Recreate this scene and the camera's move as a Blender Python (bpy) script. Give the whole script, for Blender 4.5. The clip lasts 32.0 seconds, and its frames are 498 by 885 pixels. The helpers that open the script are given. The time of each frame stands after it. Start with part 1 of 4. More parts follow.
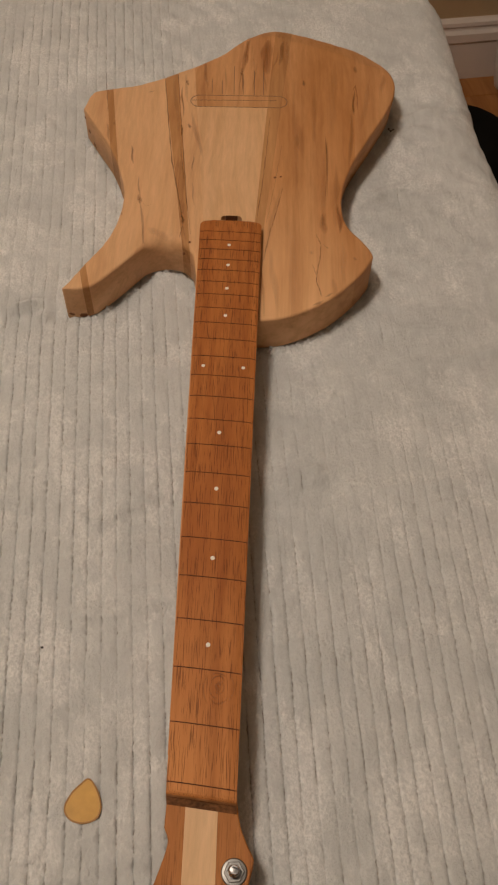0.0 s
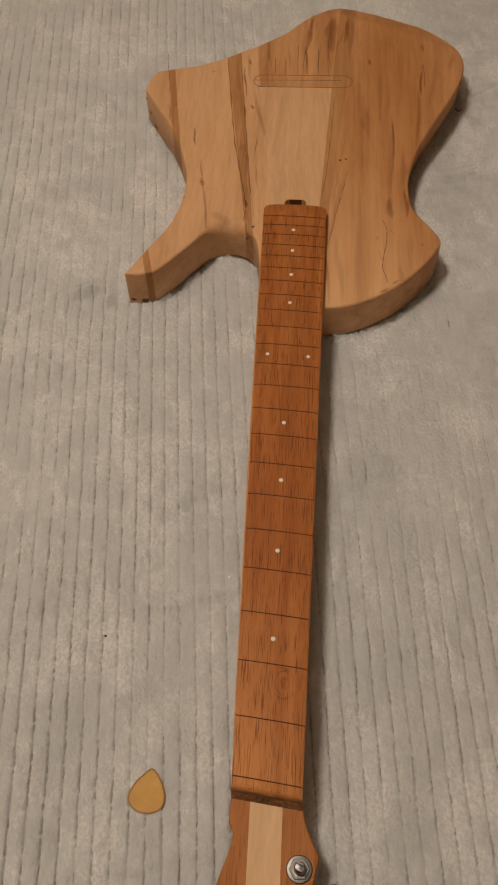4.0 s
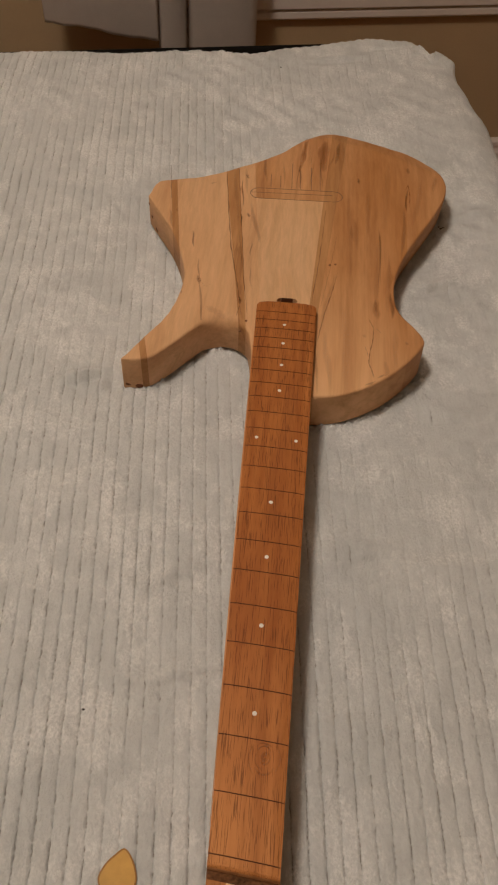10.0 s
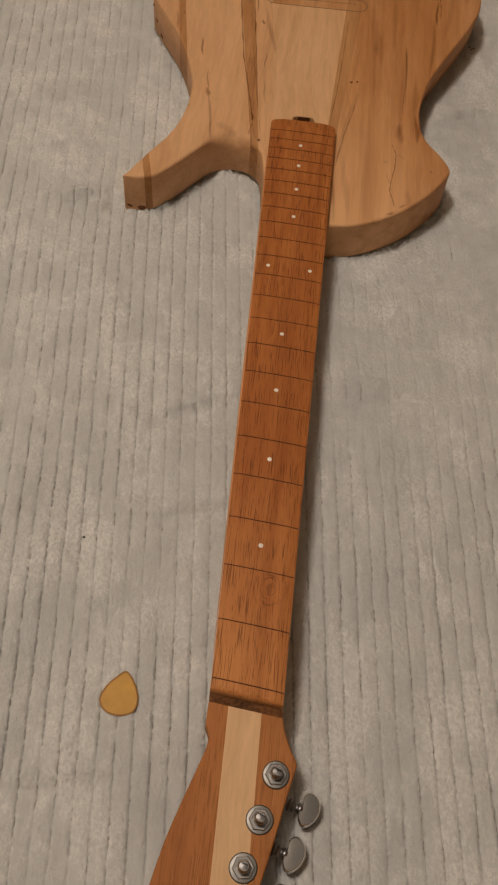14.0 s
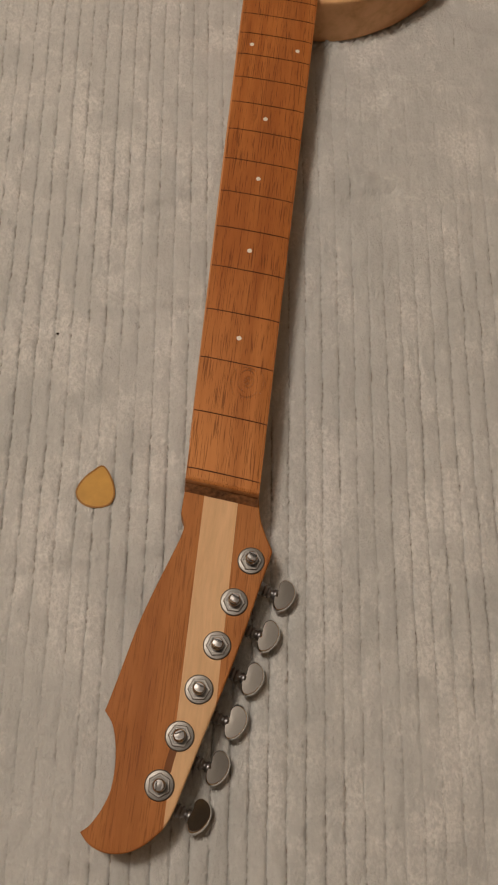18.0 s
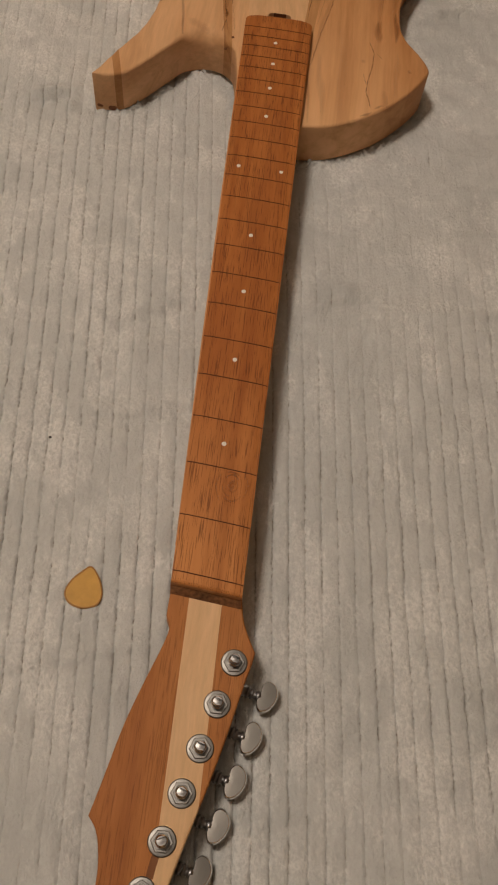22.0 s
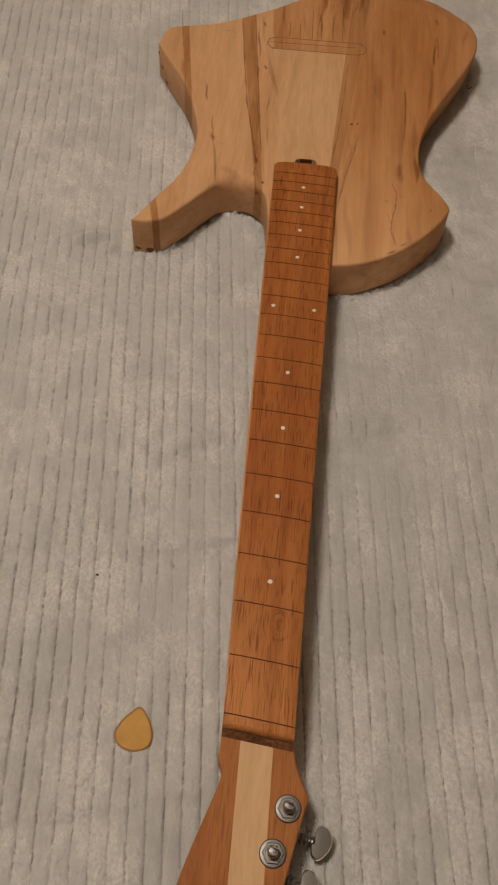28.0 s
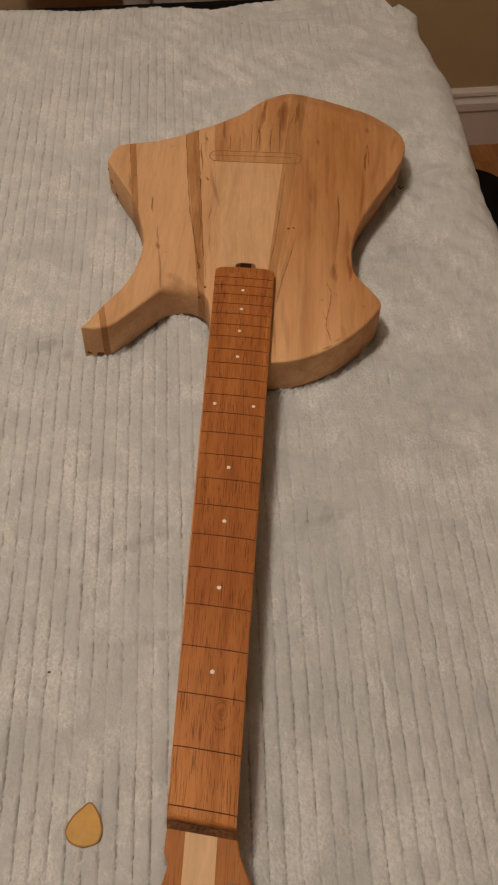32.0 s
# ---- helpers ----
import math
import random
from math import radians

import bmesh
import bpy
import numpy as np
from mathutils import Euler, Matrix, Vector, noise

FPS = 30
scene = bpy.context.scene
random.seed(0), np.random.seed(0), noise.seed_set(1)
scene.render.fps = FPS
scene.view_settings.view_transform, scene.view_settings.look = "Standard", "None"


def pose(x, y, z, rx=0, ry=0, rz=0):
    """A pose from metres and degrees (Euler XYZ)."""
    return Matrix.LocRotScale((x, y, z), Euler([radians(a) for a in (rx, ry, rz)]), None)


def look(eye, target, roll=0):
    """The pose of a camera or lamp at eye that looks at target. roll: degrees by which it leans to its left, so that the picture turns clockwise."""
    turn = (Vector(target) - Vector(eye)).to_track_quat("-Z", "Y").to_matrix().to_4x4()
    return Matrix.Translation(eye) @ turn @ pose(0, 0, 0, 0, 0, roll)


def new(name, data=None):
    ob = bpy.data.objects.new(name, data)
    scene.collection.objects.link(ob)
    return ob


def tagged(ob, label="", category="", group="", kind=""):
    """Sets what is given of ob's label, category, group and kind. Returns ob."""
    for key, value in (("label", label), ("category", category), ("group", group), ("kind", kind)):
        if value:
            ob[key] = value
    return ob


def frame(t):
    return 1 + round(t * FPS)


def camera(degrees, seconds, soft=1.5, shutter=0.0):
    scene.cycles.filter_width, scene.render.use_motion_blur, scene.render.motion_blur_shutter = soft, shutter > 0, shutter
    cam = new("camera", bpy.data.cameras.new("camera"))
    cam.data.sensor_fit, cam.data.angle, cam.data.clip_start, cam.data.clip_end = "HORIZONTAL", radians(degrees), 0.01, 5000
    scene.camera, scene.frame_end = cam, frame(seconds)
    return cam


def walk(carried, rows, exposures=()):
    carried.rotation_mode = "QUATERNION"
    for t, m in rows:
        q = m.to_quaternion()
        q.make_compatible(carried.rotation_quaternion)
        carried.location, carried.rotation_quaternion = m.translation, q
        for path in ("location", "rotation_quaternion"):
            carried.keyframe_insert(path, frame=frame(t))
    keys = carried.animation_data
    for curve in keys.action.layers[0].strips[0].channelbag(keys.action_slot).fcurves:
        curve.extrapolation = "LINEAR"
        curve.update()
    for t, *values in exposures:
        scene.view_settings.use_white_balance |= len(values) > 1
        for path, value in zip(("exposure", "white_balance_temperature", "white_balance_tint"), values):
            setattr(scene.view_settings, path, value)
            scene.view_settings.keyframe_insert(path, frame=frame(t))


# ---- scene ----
cam = camera(32.16, 32.0, soft=2.1, shutter=0.4)
PATH = [
    (0, (0.0233, -0.1120, 0.5778), (0.0218, 0.4447, -0.2529), 1.49),
    (0.5, (0.0228, -0.1135, 0.5622), (0.0109, 0.4355, -0.2735), 0.41),
    (1, (0.0172, -0.1142, 0.5557), (-0.0038, 0.4280, -0.2843), -0.41),
    (1.5, (0.0158, -0.1119, 0.5594), (-0.0132, 0.4236, -0.2846), -1.17),
    (2, (0.0198, -0.1072, 0.5598), (-0.0127, 0.4215, -0.2884), -1.49),
    (2.5, (0.0098, -0.1016, 0.5661), (-0.0296, 0.4241, -0.2837), -2.09),
    (3, (0.0061, -0.1002, 0.5663), (-0.0358, 0.4254, -0.2834), -2.02),
    (3.5, (0.0050, -0.0989, 0.5713), (-0.0412, 0.4297, -0.2763), -1.83),
    (5.5, (0.0115, -0.1200, 0.5803), (-0.0416, 0.4330, -0.2512), -2.05),
    (6, (0.0129, -0.1268, 0.5832), (-0.0421, 0.4335, -0.2432), -2.33),
    (6.5, (0.0132, -0.1354, 0.5795), (-0.0439, 0.4329, -0.2413), -2.43),
    (7, (-0.0031, -0.1693, 0.5834), (-0.0438, 0.4185, -0.2246), -0.39),
    (7.2, (-0.0037, -0.1683, 0.5688), (-0.0453, 0.4055, -0.2490), -0.53),
    (7.5, (-0.0010, -0.1747, 0.5563), (-0.0413, 0.4113, -0.2529), -0.50),
    (8, (0.0041, -0.1684, 0.5618), (-0.0354, 0.4378, -0.2325), -0.36),
    (8.5, (0.0015, -0.1535, 0.5629), (-0.0344, 0.4642, -0.2227), 0.09),
    (9, (0.0026, -0.1430, 0.5700), (-0.0311, 0.4861, -0.2066), 0.65),
    (9.5, (-0.0002, -0.1407, 0.5698), (-0.0330, 0.5025, -0.1952), 1.48),
    (10, (0.0018, -0.1354, 0.5669), (-0.0314, 0.5140, -0.1928), 2.05),
    (10.5, (0.0007, -0.1309, 0.5624), (-0.0301, 0.5211, -0.1952), 2.72),
    (11, (0.0033, -0.1307, 0.5642), (-0.0294, 0.5225, -0.1923), 2.96),
    (11.5, (-0.0104, -0.1239, 0.5634), (-0.0465, 0.5283, -0.1938), 4.07),
    (12, (-0.0068, -0.1250, 0.5602), (-0.0440, 0.5250, -0.1988), 5.20),
    (12.5, (-0.0043, -0.1306, 0.5652), (-0.0399, 0.5169, -0.1960), 5.77),
    (13, (-0.0040, -0.1317, 0.5406), (-0.0299, 0.4894, -0.2428), 6.08),
    (13.2, (-0.0057, -0.1296, 0.5338), (-0.0215, 0.4397, -0.2882), 5.88),
    (13.5, (-0.0095, -0.1324, 0.5253), (-0.0192, 0.4014, -0.3203), 5.94),
    (14, (-0.0138, -0.1329, 0.5310), (-0.0148, 0.3842, -0.3249), 6.45),
    (14.5, (-0.0112, -0.1231, 0.5210), (-0.0114, 0.3698, -0.3491), 6.36),
    (15, (-0.0109, -0.1220, 0.5182), (-0.0070, 0.3594, -0.3583), 6.72),
    (15.2, (-0.0114, -0.1252, 0.5059), (-0.0011, 0.3344, -0.3821), 7.80),
    (15.5, (-0.0076, -0.1313, 0.4835), (0.0031, 0.2643, -0.4349), 7.75),
    (17.5, (0.0028, -0.1622, 0.4878), (0.0230, 0.2074, -0.4412), 9.52),
    (18, (0.0053, -0.1577, 0.4977), (0.0203, 0.2134, -0.4308), 8.80),
    (18.5, (0.0031, -0.1599, 0.5022), (0.0202, 0.2187, -0.4232), 9.15),
    (19, (0.0058, -0.1618, 0.5072), (0.0182, 0.2261, -0.4144), 8.33),
    (19.5, (0.0045, -0.1524, 0.5188), (0.0090, 0.2501, -0.3967), 7.17),
    (20, (0.0078, -0.1511, 0.5206), (0.0145, 0.2666, -0.3880), 7.43),
    (20.5, (0.0096, -0.1506, 0.5186), (0.0147, 0.2781, -0.3848), 7.33),
    (21, (0.0116, -0.1479, 0.5199), (0.0164, 0.2901, -0.3791), 7.35),
    (21.5, (0.0117, -0.1489, 0.5204), (0.0187, 0.2926, -0.3769), 7.60),
    (22, (0.0090, -0.1500, 0.5224), (0.0205, 0.3012, -0.3699), 8.14),
    (22.3, (0.0112, -0.1424, 0.5384), (0.0276, 0.3056, -0.3555), 8.69),
    (22.5, (0.0128, -0.1402, 0.5630), (0.0201, 0.3722, -0.2958), 7.26),
    (22.7, (0.0102, -0.1268, 0.5730), (0.0301, 0.4446, -0.2474), 7.95),
    (23, (0.0036, -0.1231, 0.5784), (0.0375, 0.4883, -0.2122), 9.21),
    (23.2, (0.0044, -0.1192, 0.5772), (0.0432, 0.4899, -0.2150), 9.50),
    (23.5, (0.0052, -0.1137, 0.5694), (0.0337, 0.4948, -0.2237), 8.80),
    (24, (0.0064, -0.1041, 0.5644), (0.0340, 0.4935, -0.2369), 8.53),
    (24.5, (0.0043, -0.1050, 0.5712), (0.0311, 0.4858, -0.2352), 7.98),
    (26.5, (0.0088, -0.1152, 0.5729), (0.0144, 0.4492, -0.2526), 5.16),
    (27, (0.0044, -0.1169, 0.5636), (0.0052, 0.4383, -0.2681), 4.84),
    (27.5, (-0.0007, -0.1190, 0.5466), (-0.0031, 0.4155, -0.2985), 4.58),
    (28, (-0.0135, -0.1323, 0.5486), (-0.0286, 0.4065, -0.2937), 4.32),
    (28.5, (-0.0188, -0.1333, 0.5513), (-0.0429, 0.4085, -0.2889), 4.55),
    (29, (-0.0112, -0.1323, 0.5494), (-0.0410, 0.4126, -0.2886), 4.48),
    (29.5, (0.0107, -0.1324, 0.5689), (-0.0211, 0.4194, -0.2645), 3.98),
    (30, (0.0257, -0.1369, 0.5821), (0.0014, 0.4371, -0.2363), 4.41),
    (30.5, (0.0303, -0.1411, 0.5800), (0.0078, 0.4451, -0.2299), 4.01),
    (31, (0.0313, -0.1351, 0.5823), (0.0105, 0.4573, -0.2231), 3.02),
    (31.5, (0.0319, -0.1360, 0.5856), (0.0135, 0.4638, -0.2143), 1.83),
    (32, (0.0233, -0.1364, 0.5842), (0.0101, 0.4735, -0.2082), 2.07),
]
EXPOSURES = [(0.0, 0.13, 6480, 10), (1.0, 0.02, 6580, 10), (2.0, -0.02, 6580, 10), (3.5, 0.03, 6580, 10), (6.0, 0.07, 6450, 10), (8.0, 0.05, 6400, 10), (10.0, 0.09, 6380, 10), (12.0, 0.13, 6430, 10), (13.0, 0.07, 6450, 10),
             (15.0, 0.0, 6500, 10), (18.0, 0.09, 6450, 10), (19.0, 0.04, 6580, 10), (22.0, 0.02, 6520, 10), (23.0, 0.10, 6430, 10), (24.0, 0.04, 6480, 10), (27.0, 0.05, 6500, 10), (28.0, 0.0, 6500, 10), (29.0, -0.07, 6500, 10), (30.0, 0.08, 6480, 10), (32.0, 0.11, 6480, 10)]
walk(cam, [(t, look(eye, target, roll)) for t, eye, target, roll in PATH], EXPOSURES)

# ---- light: one warm ceiling lamp, a dim evening room ----
ROOM = pose(0, 0, 0, 0, 0, 10.5)          # the room and the bed stand turned to the guitar
world = bpy.data.worlds.new("world")
scene.world = world
world.use_nodes = True
world.node_tree.nodes["Background"].inputs[0].default_value = (0.9, 0.75, 0.6, 1)
world.node_tree.nodes["Background"].inputs[1].default_value = 0.02
lamp_data = bpy.data.lights.new("ceiling_lamp_light", "POINT")
lamp_data.energy, lamp_data.color, lamp_data.shadow_soft_size = 45.2, (1.0, 0.838, 0.69), 0.13
lamp = new("ceiling_lamp_light", lamp_data)
lamp.location = (-0.50, 0.22, 1.72)


# ---- materials ----
class Nodes:
    """A short way to write node materials."""

    def __init__(self, name):
        self.mat = bpy.data.materials.new(name)
        self.mat.use_nodes = True
        self.tree = self.mat.node_tree
        self.bsdf = self.tree.nodes["Principled BSDF"]

    def add(self, kind, **values):
        node = self.tree.nodes.new(kind)
        for key, value in values.items():
            if key == "blend_type":
                node.blend_type = value
            elif key == "data_type":
                node.data_type = value
            elif key == "operation":
                node.operation = value
            else:
                node.inputs[key].default_value = value
        return node

    def link(self, out, into):
        self.tree.links.new(out, into)
        return self

    def coords(self, scale=(1, 1, 1), turn=0.0, warp=0.0, warp_scale=6.0):
        tc = self.add("ShaderNodeTexCoord")
        out = tc.outputs["Object"]
        if warp:
            n = self.add("ShaderNodeTexNoise", Scale=warp_scale, Detail=2.0)
            self.link(out, n.inputs["Vector"])
            sub = self.add("ShaderNodeVectorMath", operation="SUBTRACT")
            self.link(n.outputs["Color"], sub.inputs[0])
            sub.inputs[1].default_value = (0.5, 0.5, 0.5)
            sc = self.add("ShaderNodeVectorMath", operation="SCALE", Scale=warp)
            self.link(sub.outputs[0], sc.inputs[0])
            ad = self.add("ShaderNodeVectorMath", operation="ADD")
            self.link(out, ad.inputs[0]).link(sc.outputs[0], ad.inputs[1])
            out = ad.outputs[0]
        m = self.add("ShaderNodeMapping")
        m.inputs["Scale"].default_value = scale
        m.inputs["Rotation"].default_value = (0, 0, radians(turn))
        self.link(out, m.inputs["Vector"])
        return m.outputs["Vector"]

    def noise(self, vector, scale, detail=4.0, rough=0.55, distortion=0.0):
        n = self.add("ShaderNodeTexNoise", Scale=scale, Detail=detail, Roughness=rough, Distortion=distortion)
        self.link(vector, n.inputs["Vector"])
        return n.outputs["Fac"]

    def ramp(self, fac, stops):
        r = self.add("ShaderNodeValToRGB")
        while len(r.color_ramp.elements) < len(stops):
            r.color_ramp.elements.new(0.5)
        for e, (pos, col) in zip(r.color_ramp.elements, stops):
            e.position = pos
            e.color = (*col, 1) if isinstance(col, tuple) else (col, col, col, 1)
        self.link(fac, r.inputs["Fac"])
        return r.outputs["Color"]

    def mix(self, fac, a, b, mode="MIX"):
        m = self.add("ShaderNodeMix", data_type="RGBA", blend_type=mode)
        for value, socket in ((fac, m.inputs[0]), (a, m.inputs[6]), (b, m.inputs[7])):
            if isinstance(value, bpy.types.NodeSocket):
                self.link(value, socket)
            elif isinstance(value, tuple):
                socket.default_value = (*value, 1)
            else:
                socket.default_value = value
        return m.outputs[2]

    def math(self, op, a, b=0.0):
        m = self.add("ShaderNodeMath", operation=op)
        for value, socket in ((a, m.inputs[0]), (b, m.inputs[1])):
            if isinstance(value, bpy.types.NodeSocket):
                self.link(value, socket)
            else:
                socket.default_value = value
        return m.outputs[0]

    def bump(self, height, strength, distance):
        b = self.add("ShaderNodeBump", Strength=strength, Distance=distance)
        self.link(height, b.inputs["Height"]).link(b.outputs[0], self.bsdf.inputs["Normal"])

    def done(self, color, rough=0.6, metal=0.0, **more):
        for value, key in ((color, "Base Color"), (rough, "Roughness"), (metal, "Metallic")):
            if isinstance(value, bpy.types.NodeSocket):
                self.link(value, self.bsdf.inputs[key])
            elif isinstance(value, tuple):
                self.bsdf.inputs[key].default_value = (*value, 1)
            else:
                self.bsdf.inputs[key].default_value = value
        for key, value in more.items():
            self.bsdf.inputs[key.replace("_", " ")].default_value = value
        return self.mat


def wood(name, light, dark, streak, amount=0.5, fine=1.0, turn=0.0, rough=0.55, shift=0.0, pores=0.0, streak_scale=34.0, blotch=0.35, mottle=0.35, pale_end=None, pale_span=(0.40, 0.53)):
    """Wood with its grain along y: slow figure, fine fibres, dark mineral streaks and open pores."""
    n = Nodes(name)
    base = n.coords((1, 0.10, 1), turn, 0.012, 9.0)
    off = n.add("ShaderNodeVectorMath", operation="ADD")
    n.link(base, off.inputs[0])
    off.inputs[1].default_value = (shift, shift * 0.7, shift * 0.3)
    base = off.outputs[0]
    figure = n.noise(base, 24.0, 4.0, 0.6, 0.8)
    fibre = n.noise(base, 330.0 * fine, 5.0, 0.7)
    color = n.mix(n.ramp(figure, [(0.36, 0.0), (0.64, 1.0)]), light, dark)
    color = n.mix(0.55, color, n.ramp(fibre, [(0.25, 0.62), (0.75, 1.0)]), "MULTIPLY")
    # long bands along the grain, at two widths
    long = n.noise(n.coords((1, 0.022, 1), turn, 0.004, 14.0), 95.0, 4.0, 0.6, 0.3)
    color = n.mix(mottle, color, n.ramp(long, [(0.32, (0.70, 0.60, 0.50)), (0.50, 1.0), (0.68, (1.10, 1.09, 1.07))]), "MULTIPLY")
    cloud = n.noise(n.coords((1, 0.16, 1), turn, 0.01, 20.0), 46.0, 4.0, 0.6, 0.6)
    color = n.mix(mottle, color, n.ramp(cloud, [(0.34, (0.74, 0.64, 0.54)), (0.52, 1.0), (0.70, (1.08, 1.07, 1.05))]), "MULTIPLY")
    lines = n.noise(base, streak_scale, 4.0, 0.6, 1.2)
    band = n.ramp(lines, [(0.0, 0.0), (0.605, 0.0), (0.64, 0.9), (0.68, 0.25), (1.0, 0.7)])
    color = n.mix(n.math("MULTIPLY", band, amount), color, streak)
    blot = n.noise(n.coords((1, 0.45, 1)), 11.0, 3.0)
    color = n.mix(n.math("MULTIPLY", n.ramp(blot, [(0.42, 0.0), (0.7, 1.0)]), blotch), color, dark)
    if pale_end:
        # the board turns paler towards one end
        place = n.add("ShaderNodeSeparateXYZ")
        n.link(n.coords((1, 1, 1), 0, 0.10, 7.0), place.inputs[0])
        pale = n.ramp(place.outputs[1], [(pale_span[0], 1.0), (pale_span[1], 0.0)])
        pale = n.math("MULTIPLY", pale, n.ramp(place.outputs[0], [(0.075, 1.0), (0.112, 0.25)]))
        color = n.mix(n.math("MULTIPLY", pale, n.ramp(long, [(0.35, 0.45), (0.6, 0.95)])), color, pale_end)
    height = fibre
    if pores:
        pore = n.noise(n.coords((1, 0.028, 1), turn), 1900.0, 2.0, 0.5)
        dense = n.noise(n.coords((1, 0.2, 1), turn), 130.0, 2.0)
        mark = n.ramp(n.math("ADD", pore, n.math("MULTIPLY", n.math("SUBTRACT", dense, 0.5), 0.17)), [(0.0, 1.0), (0.375, 1.0), (0.435, 0.0), (1.0, 0.0)])
        color = n.mix(n.math("MULTIPLY", mark, pores), color, tuple(0.6 * c for c in streak))
        height = n.math("SUBTRACT", fibre, n.math("MULTIPLY", mark, 0.8))
    n.bump(height, 0.25, 0.0006)
    return n.done(color, n.ramp(fibre, [(0.2, rough + 0.12), (0.8, rough - 0.06)]), 0.0, Specular_IOR_Level=0.22)


def plain(name, color, rough=0.6, metal=0.0, grain=60.0, vary=0.12, relief=0.0, **more):
    """A painted or moulded surface with slight unevenness."""
    n = Nodes(name)
    c = n.coords()
    a, b = n.noise(c, grain), n.noise(c, grain * 0.08, 3.0)
    fac = n.mix(0.5, a, b)
    out = n.mix(n.ramp(fac, [(0.3, 0.0), (0.7, 1.0)]), tuple(v * (1 - vary) for v in color), tuple(min(1, v * (1 + vary)) for v in color))
    if relief:
        n.bump(a, 0.4, relief)
    return n.done(out, rough, metal, **more)


PALE = wood("pale_maple", (0.80, 0.50, 0.272), (0.71, 0.412, 0.210), (0.30, 0.15, 0.06), 0.25, blotch=0.25, mottle=0.3)
CREAM = wood("cream_maple", (0.81, 0.52, 0.290), (0.72, 0.435, 0.228), (0.42, 0.23, 0.10), 0.10, shift=3.1, blotch=0.22, mottle=0.25)
TAN = wood("tan_maple", (0.68, 0.365, 0.168), (0.56, 0.27, 0.104), (0.30, 0.12, 0.04), 0.28, shift=7.7, blotch=0.35, mottle=0.5)
AMBER = wood("amber_maple", (0.672, 0.352, 0.157), (0.535, 0.248, 0.089), (0.28, 0.11, 0.036), 0.25, shift=1.3, blotch=0.35, mottle=0.42, pale_end=(0.80, 0.485, 0.25))
BROWN = wood("brown_maple", (0.59, 0.318, 0.138), (0.45, 0.218, 0.082), (0.20, 0.085, 0.034), 0.5, shift=5.2, mottle=0.5)
ROSE = wood("open_pored_red_wood", (0.555, 0.205, 0.052), (0.37, 0.117, 0.027), (0.16, 0.048, 0.014), 0.35, 1.3, pores=0.62, rough=0.55, shift=2.0, blotch=0.45, mottle=0.7, pale_end=(0.62, 0.262, 0.080), pale_span=(0.02, 0.14))
NECKWOOD = wood("mahogany", (0.56, 0.236, 0.070), (0.45, 0.168, 0.045), (0.20, 0.066, 0.020), 0.12, 1.2, pores=0.42, rough=0.55, shift=9.0, blotch=0.2, mottle=0.35)
ENDGRAIN = wood("rough_end_grain", (0.60, 0.32, 0.15), (0.40, 0.19, 0.08), (0.11, 0.045, 0.02), 0.5, 1.0, shift=4.0, mottle=0.9)
STRIPE = wood("maple_stripe", (0.83, 0.55, 0.30), (0.76, 0.48, 0.245), (0.4, 0.2, 0.08), 0.1, 1.2, rough=0.4, shift=6.0, blotch=0.1, mottle=0.25)
SCORCH = wood("scorched_wood", (0.24, 0.095, 0.034), (0.17, 0.062, 0.022), (0.07, 0.026, 0.012), 0.4, shift=2.4)
STEPWOOD = plain("rough_sawn_step", (0.28, 0.135, 0.058), 0.85, grain=420.0, vary=0.75, relief=0.0014)
SLOT = plain("slot_shade", (0.09, 0.023, 0.007), 0.9)
GRAPHITE = plain("pencil", (0.17, 0.10, 0.055), 0.6)
HOLE = plain("hole_dark", (0.18, 0.07, 0.028), 0.9)
PEARL = plain("white_inlay", (0.86, 0.82, 0.74), 0.35)
CHROME = plain("chrome", (0.33, 0.33, 0.335), 0.22, 1.0, vary=0.06)
POLISHED = plain("polished_chrome", (0.26, 0.255, 0.248), 0.09, 1.0, vary=0.04)
BRUSHED = plain("satin_chrome", (0.19, 0.187, 0.18), 0.40, 1.0, grain=400.0, vary=0.12)
RIM_GLINT = plain("chrome_rim_glint", (0.78, 0.77, 0.76), 0.12, 1.0, vary=0.03)
WORM = plain("dark_chrome", (0.30, 0.31, 0.33), 0.38, 1.0, vary=0.2)
AMBERPLASTIC = plain("amber_plastic", (0.61, 0.35, 0.082), 0.35, grain=110.0, vary=0.2, Specular_IOR_Level=0.08)
DARKAMBER = plain("amber_plastic_edge", (0.33, 0.15, 0.018), 0.4, vary=0.08, Specular_IOR_Level=0.2)
BLACK = plain("black_cloth", (0.008, 0.0075, 0.007), 0.95, grain=300.0, vary=0.3, relief=0.0008, Specular_IOR_Level=0.03)
WALLPAINT = plain("tan_wall_paint", (0.475, 0.342, 0.195), 0.75, grain=220.0, vary=0.05, relief=0.0006)
WHITEPAINT = plain("white_gloss_paint", (0.77, 0.695, 0.635), 0.38, grain=30.0, vary=0.05, relief=0.0003)
CEILPAINT = plain("ceiling_paint", (0.37, 0.36, 0.342), 0.9)
CURTAIN = plain("white_curtain_cloth", (0.74, 0.67, 0.61), 0.85, grain=500.0, vary=0.06, relief=0.0006)
FLUFF = plain("white_fluff", (0.72, 0.68, 0.64), 0.95, grain=300.0, vary=0.12, relief=0.001)
LINT = plain("dark_lint", (0.02, 0.017, 0.015), 0.9)
